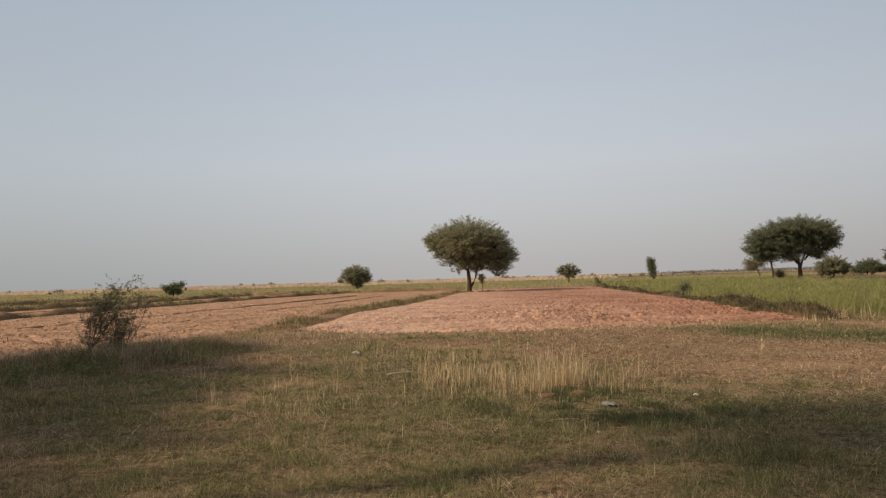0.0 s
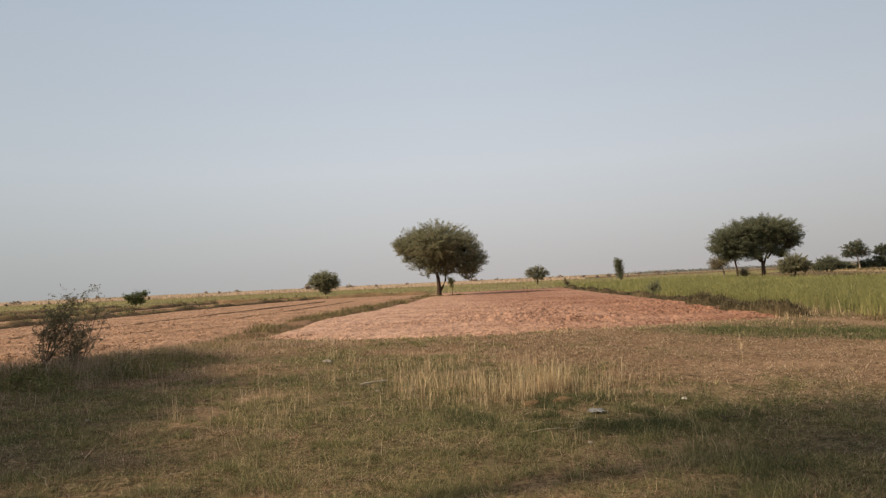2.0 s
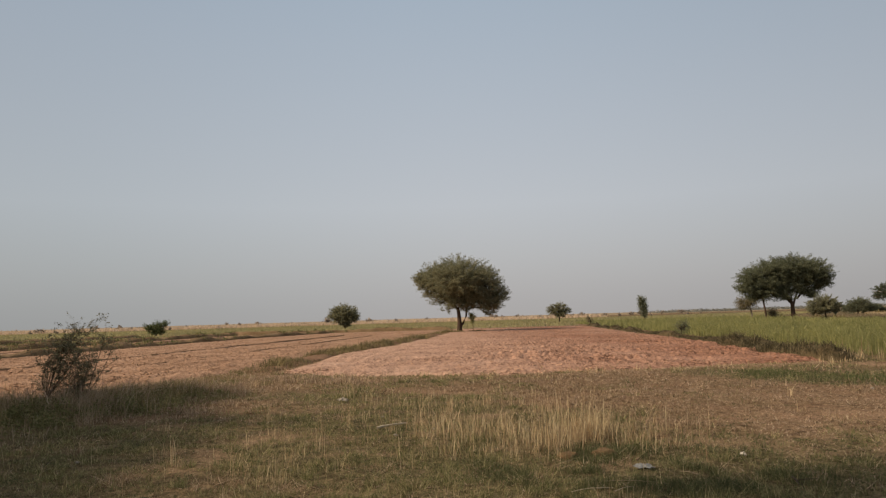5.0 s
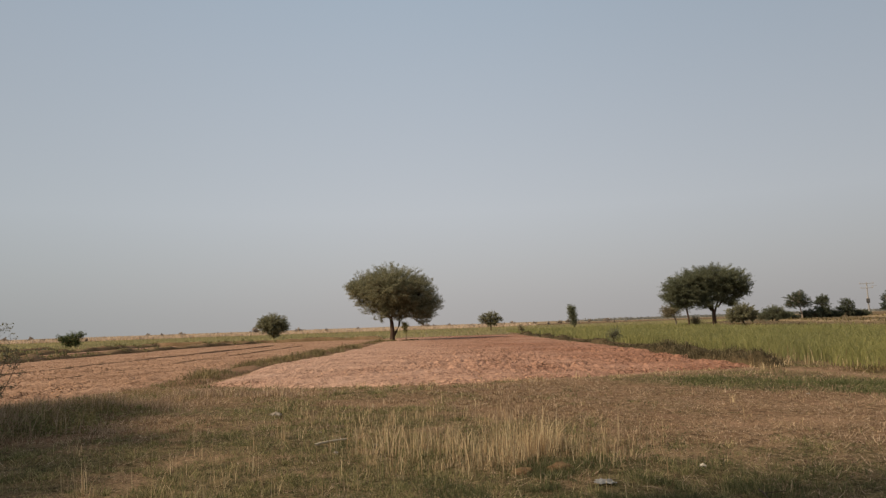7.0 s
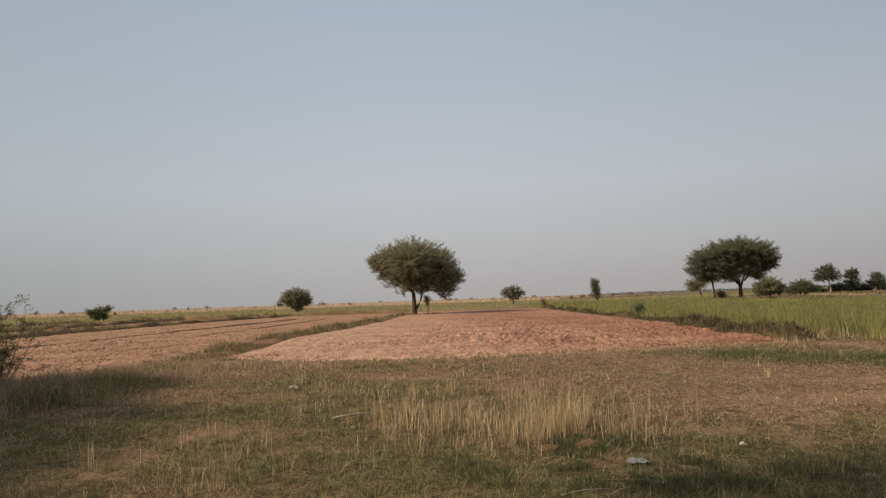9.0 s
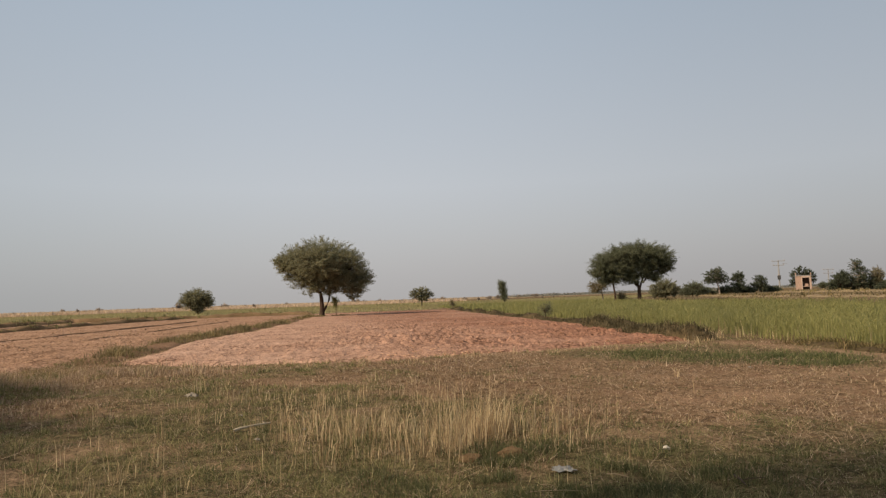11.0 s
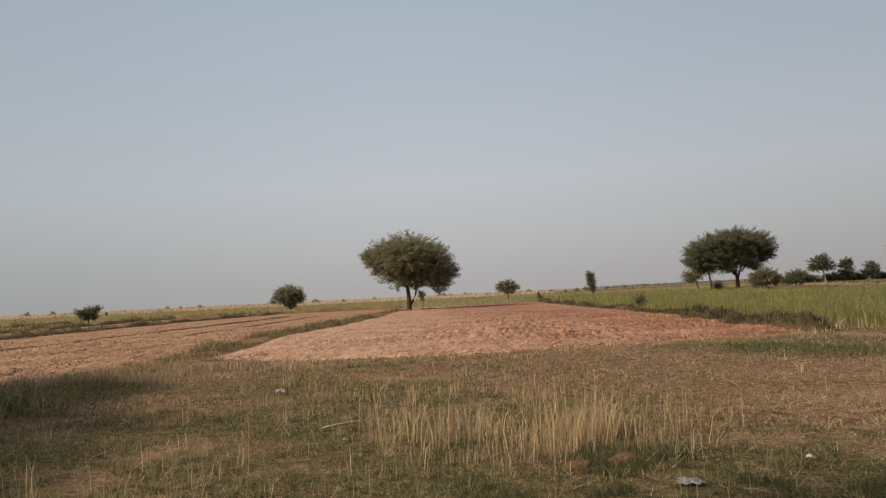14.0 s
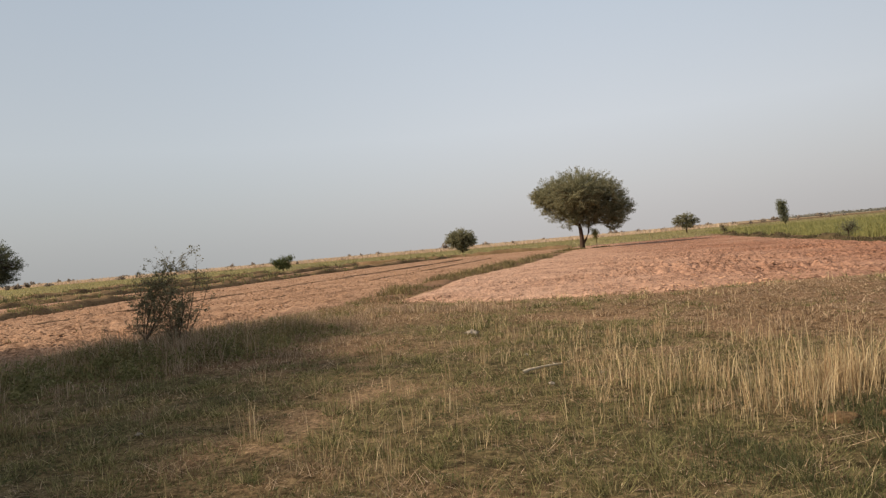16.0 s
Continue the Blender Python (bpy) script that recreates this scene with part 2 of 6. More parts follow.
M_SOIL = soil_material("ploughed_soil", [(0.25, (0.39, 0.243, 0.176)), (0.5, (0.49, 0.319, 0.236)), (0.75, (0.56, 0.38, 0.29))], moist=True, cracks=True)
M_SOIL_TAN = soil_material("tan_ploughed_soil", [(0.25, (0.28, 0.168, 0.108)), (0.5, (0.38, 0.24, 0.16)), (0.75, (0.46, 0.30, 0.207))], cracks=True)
M_CLOD_TAN = leaf_material("tan_clod_soil", [(0.0, (0.22, 0.13, 0.082)), (0.45, (0.34, 0.212, 0.14)), (1.0, (0.46, 0.305, 0.21))], 0.0, 0.3)
M_CLOD = leaf_material("clod_soil", [(0.0, (0.38, 0.238, 0.173)), (0.45, (0.48, 0.314, 0.234)), (1.0, (0.57, 0.387, 0.296))], 0.0, 0.3, True)
M_BUND = soil_material("weedy_earth", [(0.3, (0.11, 0.073, 0.042)), (0.55, (0.20, 0.135, 0.075)), (0.75, (0.33, 0.22, 0.135))])
# red-brown earth, its dark tone partly standing for the furrow ridges' shade
M_RIDGE = soil_material("turned_ridge_earth", [(0.3, (0.14, 0.085, 0.053)), (0.55, (0.23, 0.143, 0.09)), (0.75, (0.33, 0.21, 0.136))])
M_FALLOW = soil_material("fallow_earth", [(0.3, (0.15, 0.118, 0.072)), (0.55, (0.24, 0.185, 0.115)), (0.75, (0.34, 0.255, 0.165))])
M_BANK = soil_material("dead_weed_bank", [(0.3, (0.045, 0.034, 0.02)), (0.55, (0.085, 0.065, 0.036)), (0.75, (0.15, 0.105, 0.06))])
M_BARK = plain_material("dark_bark", (0.065, 0.042, 0.03), 0.95, 8.0, 0.4)
M_PALE_BARK = plain_material("pale_bark", (0.32, 0.26, 0.2), 0.9, 8.0, 0.3)
M_BLEACHED = plain_material("bleached_wood", (0.52, 0.44, 0.33), 0.9, 20.0, 0.15)
M_TWIG = plain_material("thorn_twig", (0.17, 0.125, 0.09), 0.95, 20.0, 0.3)
# leaf tones lightened; some haze over the far crowns is in the colour
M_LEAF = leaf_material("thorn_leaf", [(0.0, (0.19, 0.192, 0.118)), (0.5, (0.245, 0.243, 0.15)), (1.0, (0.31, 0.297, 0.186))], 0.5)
M_LEAF_DARK = leaf_material("dark_leaf", [(0.0, (0.125, 0.14, 0.087)), (0.5, (0.17, 0.183, 0.115)), (1.0, (0.22, 0.228, 0.145))], 0.5)
M_LEAF_DEEP = leaf_material("deep_green_leaf", [(0.0, (0.065, 0.08, 0.05)), (0.5, (0.095, 0.11, 0.07)), (1.0, (0.135, 0.148, 0.095))], 0.4)
M_LEAF_GREEN = leaf_material("fresh_leaf", [(0.0, (0.07, 0.092, 0.036)), (1.0, (0.135, 0.16, 0.066))], 0.3)
M_LEAF_GREY = leaf_material("dusty_leaf", [(0.0, (0.16, 0.145, 0.085)), (1.0, (0.29, 0.255, 0.16))], 0.4)
M_LEAF_BUSH = leaf_material("small_dusty_leaf", [(0.0, (0.15, 0.15, 0.085)), (1.0, (0.27, 0.25, 0.155))], 0.45)
M_WOODS = leaf_material("dim_wood_leaf", [(0.0, (0.17, 0.175, 0.155)), (1.0, (0.22, 0.22, 0.195))], 0.3)
# pale grey-brown, with the skyline's haze put into the leaf colour
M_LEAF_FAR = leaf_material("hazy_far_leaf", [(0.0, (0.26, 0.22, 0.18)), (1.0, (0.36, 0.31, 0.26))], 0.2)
M_STRAW = leaf_material("dry_straw", [(0.0, (0.22, 0.14, 0.08)), (0.5, (0.48, 0.36, 0.21)), (1.0, (0.74, 0.61, 0.39))], 0.35)
M_STRAW_FLAT = leaf_material("fallen_straw", [(0.0, (0.20, 0.135, 0.085)), (0.6, (0.38, 0.28, 0.19)), (1.0, (0.58, 0.46, 0.34))], 0.2)
M_TURF_DRY = leaf_material("dry_turf", [(0.0, (0.10, 0.062, 0.038)), (0.45, (0.26, 0.182, 0.112)), (0.8, (0.46, 0.345, 0.23)), (1.0, (0.64, 0.51, 0.365))], 0.3)
M_TURF_GREEN = leaf_material("green_turf", [(0.0, (0.065, 0.073, 0.03)), (0.5, (0.18, 0.18, 0.077)), (0.85, (0.345, 0.31, 0.152)), (1.0, (0.52, 0.435, 0.25))], 0.4)
M_LUSH = leaf_material("lush_grass", [(0.0, (0.05, 0.062, 0.028)), (0.6, (0.095, 0.108, 0.05)), (1.0, (0.20, 0.19, 0.095))], 0.4)
M_STRIP = leaf_material("short_green_grass", [(0.0, (0.065, 0.08, 0.034)), (0.6, (0.12, 0.138, 0.058)), (1.0, (0.24, 0.225, 0.11))], 0.4)
M_CROP = leaf_material("crop_leaf", [(0.0, (0.225, 0.235, 0.095)), (0.6, (0.30, 0.305, 0.13)), (1.0, (0.38, 0.37, 0.18))], 0.55, 0.25)
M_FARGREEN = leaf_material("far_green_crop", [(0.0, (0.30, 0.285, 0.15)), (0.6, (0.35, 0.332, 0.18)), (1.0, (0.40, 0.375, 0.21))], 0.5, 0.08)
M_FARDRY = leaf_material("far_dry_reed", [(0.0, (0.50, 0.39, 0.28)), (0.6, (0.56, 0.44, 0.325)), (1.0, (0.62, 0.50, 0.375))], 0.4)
M_WEED_PALE = leaf_material("dry_weed", [(0.0, (0.13, 0.11, 0.052)), (0.6, (0.25, 0.205, 0.095)), (1.0, (0.40, 0.315, 0.165))], 0.25)
M_VERGE = leaf_material("verge_grass", [(0.0, (0.12, 0.105, 0.05)), (0.6, (0.25, 0.212, 0.105)), (1.0, (0.44, 0.355, 0.20))], 0.35, 0.6)
M_WEED_GREEN = leaf_material("green_weed", [(0.0, (0.10, 0.105, 0.042)), (0.6, (0.19, 0.185, 0.078)), (1.0, (0.30, 0.27, 0.13))], 0.3)
M_STUBBLE = leaf_material("olive_stubble", [(0.0, (0.11, 0.095, 0.062)), (0.6, (0.20, 0.17, 0.112)), (1.0, (0.32, 0.27, 0.19))], 0.25, 0.06)
M_BANKWEED = leaf_material("dark_bank_weed", [(0.0, (0.05, 0.044, 0.025)), (0.6, (0.10, 0.085, 0.046)), (1.0, (0.205, 0.165, 0.095))], 0.25)
M_BUNDWEED = leaf_material("olive_bund_weed", [(0.0, (0.105, 0.09, 0.048)), (0.6, (0.215, 0.185, 0.098)), (1.0, (0.36, 0.30, 0.175))], 0.35, 0.5)
M_WEED = leaf_material("bund_weed", [(0.0, (0.06, 0.05, 0.022)), (0.6, (0.14, 0.115, 0.05)), (1.0, (0.28, 0.21, 0.10))], 0.25)


def ground_material():
    m, nt, b = material("field_ground", 0.97, 0.05)
    at = nt.nodes.new("ShaderNodeAttribute")
    at.attribute_name = "cover"
    sp = nt.nodes.new("ShaderNodeSeparateColor")
    nt.links.new(at.outputs["Color"], sp.inputs[0])
    big, mid_, fine = noise_node(nt, 0.5, 6), noise_node(nt, 6.0, 8, 0.7), noise_node(nt, 22.0, 8, 0.8)
    patch = noise_node(nt, 5.0, 7, 0.7)
    dry = ramp_node(nt, mid_.outputs[0], [(0.38, (0.075, 0.048, 0.028)), (0.5, (0.20, 0.133, 0.078)), (0.62, (0.36, 0.255, 0.158))])
    green = ramp_node(nt, mid_.outputs[0], [(0.38, (0.06, 0.05, 0.026)), (0.62, (0.205, 0.165, 0.088))])
    bare = ramp_node(nt, big.outputs[0], [(0.3, (0.33, 0.21, 0.135)), (0.7, (0.42, 0.29, 0.19))])
    reed = ramp_node(nt, big.outputs[0], [(0.3, (0.40, 0.31, 0.20)), (0.7, (0.52, 0.41, 0.28))])

    def soft(sock):
        add = nt.nodes.new("ShaderNodeMath")
        add.operation = "MULTIPLY_ADD"
        nt.links.new(patch.outputs[0], add.inputs[0])
        add.inputs[1].default_value, add.inputs[2].default_value = 1.5, -0.75
        plus = nt.nodes.new("ShaderNodeMath")
        plus.operation = "ADD"
        plus.use_clamp = True
        nt.links.new(add.outputs[0], plus.inputs[0])
        nt.links.new(sock, plus.inputs[1])
        r = nt.nodes.new("ShaderNodeValToRGB")
        r.color_ramp.elements[0].position, r.color_ramp.elements[1].position = 0.15, 0.95
        nt.links.new(plus.outputs[0], r.inputs[0])
        return r.outputs[0]

    rust = ramp_node(nt, noise_node(nt, 1.3, 6, 0.7).outputs[0], [(0.46, (0, 0, 0)), (0.64, (0.9, 0.9, 0.9))])
    dry = mix_node(nt, rust, dry, (0.25, 0.155, 0.098))
    c = mix_node(nt, soft(sp.outputs[0]), dry, green)
    c = mix_node(nt, soft(sp.outputs[1]), c, bare)
    c = mix_node(nt, sp.outputs[2], c, reed)
    grain = ramp_node(nt, fine.outputs[0], [(0.40, (0.2, 0.185, 0.17)), (0.51, (0.85, 0.85, 0.85)), (0.62, (1.6, 1.55, 1.5))])
    nt.links.new(mix_node(nt, 0.8, c, grain, "MULTIPLY"), b.inputs["Base Color"])
    bump_node(nt, b, fine.outputs[0], 0.7, 0.03)
    return m


M_GROUND = ground_material()

# ---------------------------------------------------------------- the plan of the fields
PLOUGH_MAIN = [(-5.4, 20.6), (-2.6, 18.9), (0.0, 18.1), (4.2, 18.7), (7.5, 19.0), (10.4, 19.6), (11.2, 24.0), (12.0, 37.0), (13.4, 56.0), (15.4, 86.0), (8.0, 89.0), (-1.2, 88.0), (-0.8, 70.0), (-1.8, 58.0), (-3.4, 43.5), (-5.2, 31.5)]
PLOUGH_LEFT = [(-6.9, 22.4), (-8.2, 18.0), (-10.0, 14.2), (-10.6, 12.0), (-10.3, 9.6), (-12.4, 5.0), (-22.5, 2.0), (-23.2, 25.0), (-24.6, 38.0), (-23.6, 54.0), (-21.0, 72.0), (-16.0, 88.0), (-3.0, 88.0), (-3.2, 58.0), (-5.2, 43.5), (-7.0, 31.5)]
PLOUGH_FAR = [(-24.6, 24.0), (-26.2, 38.0), (-25.4, 54.0), (-22.8, 72.0), (-18.0, 89.0), (-30.0, 90.0), (-33.0, 70.0), (-34.5, 52.0), (-35.5, 38.0), (-34.0, 16.0), (-26.0, 8.0)]
CROP = [(12.3, 6.0), (12.1, 12.0), (12.4, 16.0), (12.8, 21.0), (13.4, 28.0), (14.4, 42.0), (16.0, 64.0), (17.6, 90.0), (18.6, 114.0), (51.0, 114.0), (38.5, 74.0), (31.5, 44.0), (27.8, 26.0), (24.5, 6.0)]
FAR_GREEN = [(-260, 150), (-120, 125), (-70, 75), (-52, 40), (-36, 22), (-36.5, 52), (-32, 92), (-14, 93), (16, 93), (19, 116), (48, 116), (100, 190), (100, 235), (-300, 235)]
TRODDEN = [(11.9, 12.4), (11.45, 14.6), (11.25, 16.4), (11.1, 18.4)]
FAR_REED = [(-420, 240), (50, 240), (75, 420), (-520, 420)]


def ground_z(x, y):
    x, y = np.asarray(x, float), np.asarray(y, float)
    near = 1 - step(25, 60, np.hypot(x, y))
    z = (fbm(x, y, 3.5, 3) - 0.5) * 0.035 * near + (fbm(x, y, 0.7, 5) - 0.5) * 0.025 * near
    field = inside(PLOUGH_MAIN, x, y) | inside(PLOUGH_LEFT, x, y) | inside(PLOUGH_FAR, x, y)
    rim = np.minimum(np.minimum(edge_distance(PLOUGH_MAIN, x, y), edge_distance(PLOUGH_LEFT, x, y)), edge_distance(PLOUGH_FAR, x, y))
    z = np.where(field, z + (-0.05 - z) * step(0.8, 1.8, rim), z)
    rise = step(34, 40, x - 0.20 * (y - 30)) * 0.08 + step(50, 56, x - 0.2 * (y - 40)) * 0.06 + step(78, 86, x - 0.3 * (y - 40)) * 0.06
    return z + rise * step(2, 12, y) * (1 - step(420, 700, y))


def green_share(x, y):
    """How green the turf is, over the plan."""
    g = fbm(x, y, 2.6, 11)
    g = g + 0.22 * np.exp(-((x + 1.5) ** 2 / 9 + (y - 13.0) ** 2 / 8)) + 1.1 * np.exp(-((0.8 * (x - 8.7) + 0.6 * (y - 14.7)) ** 2 / 1.1 + (0.6 * (x - 8.7) - 0.8 * (y - 14.7)) ** 2 / 8.0))
    g = g + 0.25 * np.exp(-((x - 1.0) ** 2 / 3.0 + (y - 8.0) ** 2 / 1.5))
    g = g + 0.5 * np.exp(-((x - 2.0) ** 2 / 2.6 + (y - 6.4) ** 2 / 1.2)) + 0.4 * np.exp(-((x - 3.2) ** 2 / 1.5 + (y - 3.8) ** 2 / 1.4))
    g = g - 0.06 * step(5.6, 4.4, y) * step(-2.5, -1.0, x)
    g = g - 0.04 * step(-2.5, -5.5, x) - 0.30 * np.exp(-((x - 6.5) ** 2 / 12 + (y - 10.5) ** 2 / 9))
    g = g + 0.08 * step(5.0, 0.0, x) * step(17, 10, y) - 0.05 * step(3.5, 6.0, x) * step(6.0, 9.0, y) - 0.06 * step(7.0, 5.5, y) + 0.06 * step(2.6, 4.6, x) * step(8.5, 6.0, y)
    g = g + 0.20 * np.exp(-((x - 3.8) ** 2 / 4.0 + (y - 5.8) ** 2 / 3.0))
    g = g - 0.12 * step(10.0, 12.5, y) * step(6.5, 4.5, x)
    return np.clip((g - 0.24) * 1.9, 0, 0.95)


def spaced(stops):
    out = []
    for (a, da), (b, db) in zip(stops, stops[1:]):
        v, n = a, 0
        while v < b - 1e-6:
            out.append(v)
            v += max(0.02, da + (db - da) * (v - a) / (b - a))
    out.append(stops[-1][0])
    return np.array(out)


def build_ground():
    half = spaced([(0, 0.32), (14, 0.36), (30, 1.0), (120, 6), (600, 50), (3000, 300)])
    xs = np.unique(np.concatenate([-half, half]))
    ys = np.concatenate([-spaced([(4, 0.5), (60, 8), (400, 60), (1500, 300)])[::-1], spaced([(-3.9, 0.32), (24, 0.42), (90, 1.0), (300, 8), (900, 60), (3500, 300)])])
    X, Y = np.meshgrid(xs, ys)
    Z = ground_z(X, Y)
    nx, ny = len(xs), len(ys)
    i, j = np.meshgrid(np.arange(ny - 1), np.arange(nx - 1), indexing="ij")
    q = np.stack([i * nx + j, i * nx + j + 1, (i + 1) * nx + j + 1, (i + 1) * nx + j], -1).reshape(-1, 4)
    x, y = X.ravel(), Y.ravel()
    me = smooth(mesh_from("ground", np.stack([x, y, Z.ravel()], -1), q))
    green = green_share(x, y)
    far = step(26, 40, np.hypot(x, y))
    farg = np.where(inside(FAR_GREEN, x, y), 0.6, 0.2)
    green = green * (1 - far) + farg * far
    green = np.where(inside(CROP, x, y), 0.7, green)
    green = np.where((x > 26) & (y > 5) & ~inside(CROP, x, y) & ~inside(FAR_GREEN, x, y), 0.62, green)
    bare = np.exp(-((edge_distance(TRODDEN, x, y, False)) / 0.5) ** 2) * 0.75
    bare = np.maximum(bare, 0.5 * step(0.52, 0.74, fbm(x, y, 0.9, 21)) * (1 - far))
    for cx, cy, sx, sy, k in ((2.7, 4.9, 0.5, 0.25, 0.8), (-0.95, 7.7, 0.7, 0.25, 0.6), (-3.5, 4.3, 0.6, 0.3, 0.25), (0.4, 6.0, 0.5, 0.2, 0.5), (5.6, 9.6, 2.2, 0.7, 0.6), (8.2, 11.2, 1.8, 0.5, 0.6), (6.0, 12.2, 2.0, 0.3, 0.5), (3.6, 7.6, 0.8, 0.25, 0.5)):
        bare = np.maximum(bare, k * np.exp(-(((x - cx) / sx) ** 2 + ((y - cy) / sy) ** 2)))
    bare = np.maximum(bare, np.where((x > 26) & (y > 5) & ~inside(CROP, x, y) & ~inside(FAR_GREEN, x, y), 0.12, 0))
    bare = np.maximum(bare, np.where(inside(PLOUGH_MAIN, x, y) | inside(PLOUGH_LEFT, x, y) | inside(PLOUGH_FAR, x, y), 1.0, 0))
    rim = np.minimum(edge_distance(PLOUGH_MAIN, x, y), edge_distance(PLOUGH_LEFT, x, y))
    bare = np.maximum(bare, np.exp(-(rim / 0.9) ** 2) * step(0.3, 0.6, fbm(x, y, 1.3, 23)) * 0.8)
    reed = np.where(inside(FAR_REED, x, y), 0.9, 0.0) + np.where((y > 420) | (x < -150), 0.5, 0.0) + np.where(inside(FAR_GREEN, x, y), 0.25, 0.0)
    layer = me.color_attributes.new("cover", "FLOAT_COLOR", "POINT")
    layer.data.foreach_set("color", np.stack([green, bare, np.clip(reed, 0, 0.9), np.ones_like(x)], -1).astype(np.float32).ravel())
    me.materials.append(M_GROUND)
    return tagged(new("ground", me), "flat dry grassland with brown straw turf and green patches", "ground", kind="structure")


ground = build_ground()


# ---------------------------------------------------------------- ploughed fields
def clod_mesh(seed):
    r = np.random.default_rng(seed)
    bm = bmesh.new()
    bmesh.ops.create_icosphere(bm, subdivisions=1, radius=0.5)
    for v in bm.verts:
        v.co *= r.uniform(0.55, 1.35)
        v.co.z = max(v.co.z * 0.6, -0.2)
    me = bpy.data.meshes.new("clod")
    bm.to_mesh(me)
    bm.free()
    return me


def cracked(x, y, size, seed):
    """Irregular cells over the plan: how far a point lies from its cell's rim, and the cell's own random number."""
    x, y = np.asarray(x, float) / size, np.asarray(y, float) / size
    ix, iy = np.floor(x), np.floor(y)
    f1, f2, own = np.full(x.shape, 9.0), np.full(x.shape, 9.0), np.zeros(x.shape)
    for i in (-1, 0, 1):
        for j in (-1, 0, 1):
            a, b = ix + i, iy + j
            d = np.hypot(a + lattice(a, b, seed) - x, b + lattice(a, b, seed + 17) - y)
            first = d < f1
            f2 = np.where(first, f1, np.minimum(f2, d))
            own = np.where(first, lattice(a, b, seed + 31), own)
            f1 = np.where(first, d, f1)
    return f2 - f1, own


def plough(name, poly, lean, height, dx, row, label, clods, singles, start=None, bunch=3.0, soil=M_SOIL, clod=M_CLOD, coarse=0.45):
    """A sheet of turned soil with rows along the field, and clods lying on it."""
    px, py = np.array(poly).T
    xs = np.arange(px.min() - 1.5, px.max() + 1.5, dx)
    ys = spaced([(py.min() - 1.5, dx), (py.min() + 14, dx * 1.3), (py.max() + 1.5, dx * 6)])
    X, Y = np.meshgrid(xs, ys)

    def relief(x, y):
        wx, wy = x + (fbm(x, y, 1.1, 38) - 0.5) * 0.5, y + (fbm(x, y, 1.1, 39) - 0.5) * 0.5
        along = x - lean * y + (fbm(x, y, 5.0, 31) - 0.5) * 1.6
        rows = np.sin(along * 2 * np.pi / row) * 0.5 + 0.5
        strong = 0.2 + 0.9 * fbm(x, y, 6.0, 33)
        lumps = np.abs(fbm(x, y, 0.9, 37, 4) - 0.5) * 2
        rough = coarse + (1.25 - coarse) * step(-4.0, 4.5, x + (fbm(x, y, 5.0, 35) - 0.5) * 7)
        rough = rough * (0.5 + 0.9 * step(0.3, 0.65, fbm(x, y, 2.4, 36)))
        e1, own1 = cracked(wx, wy * 0.8, 0.34, 41)
        e2, own2 = cracked(wx, wy, 0.19, 43)
        slabs = step(0.02, 0.34, e1) * (0.3 + 0.7 * own1 ** 1.5) + 0.5 * step(0.02, 0.34, e2) * own2 - 0.55
        z = 0.03 + height * (0.3 * rows * strong + 0.35 * lumps + 0.75 * rough * slabs)
        z = z * (1 - 0.75 * step(26, 60, y))
        d = edge_distance(poly, x, y) * np.where(inside(poly, x, y), 1, -1)
        ragged = 1 - 0.7 * np.exp(-((x + 5.6) / 2.0) ** 2)
        d = d + ragged * ((fbm(x, y, 1.4, 47) - 0.5) * 1.3 + (fbm(x, y, 4.5, 48, 2) - 0.5) * 1.2)
        return z * step(-0.1, 0.5, d) + 0.03 * step(0, 0.3, d) - 0.16 * step(0.0, -0.5, d), d

    Z, D = relief(X, Y)
    nx, ny = len(xs), len(ys)
    i, j = np.meshgrid(np.arange(ny - 1), np.arange(nx - 1), indexing="ij")
    keep = (np.minimum(np.minimum(D[:-1, :-1], D[1:, :-1]), np.minimum(D[:-1, 1:], D[1:, 1:])) > -0.5)
    i, j = i[keep], j[keep]
    q = np.stack([i * nx + j, i * nx + j + 1, (i + 1) * nx + j + 1, (i + 1) * nx + j], -1)
    used = np.unique(q)
    where = np.full(nx * ny, -1)
    where[used] = np.arange(len(used))
    me = smooth(mesh_from(name, np.stack([X.ravel(), Y.ravel(), Z.ravel()], -1)[used], where[q]))
    me.materials.append(soil)
    field = tagged(new(name, me), label, "ploughed field", kind="structure")
    # clods: the nearest are pieces of their own, the rest one heap
    r = np.random.default_rng(len(name))
    y0 = py.min() if start is None else start
    cy = y0 + (py.max() - y0) * r.random(clods * 3) ** bunch
    cx = r.uniform(px.min(), px.max(), clods * 3)
    z, d = relief(cx, cy)
    ok = (d > -0.25) & (fbm(cx, cy, 1.6, 51) > 0.24)
    cx, cy, z = cx[ok][:clods], cy[ok][:clods], z[ok][:clods]
    size = 0.02 + (0.055 + 0.06 * np.maximum(step(-2.5, 4.0, cx), step(-7.0, -9.0, cx))) * r.random(len(cx)) ** 3.0 + 0.0006 * (cy - y0)
    shapes = [clod_mesh(s) for s in range(6)]
    for s in shapes:
        s.materials.append(clod)
    order = np.argsort(cy - 70 * size)
    for k in order[:singles]:
        ob = new("clod", shapes[k % 6])
        ob.location, ob.rotation_euler = (cx[k], cy[k], z[k]), (0, 0, r.uniform(0, 6.28))
        ob.scale = (size[k] * r.uniform(0.8, 1.5), size[k], size[k] * r.uniform(0.6, 1.0))
        ob.parent = field
    vs, fs, n0 = [], [], 0
    octa = np.array([(1, 0, 0), (0, 1, 0), (-1, 0, 0), (0, -1, 0), (0, 0, 0.8), (0, 0, -0.5)]) * 0.5
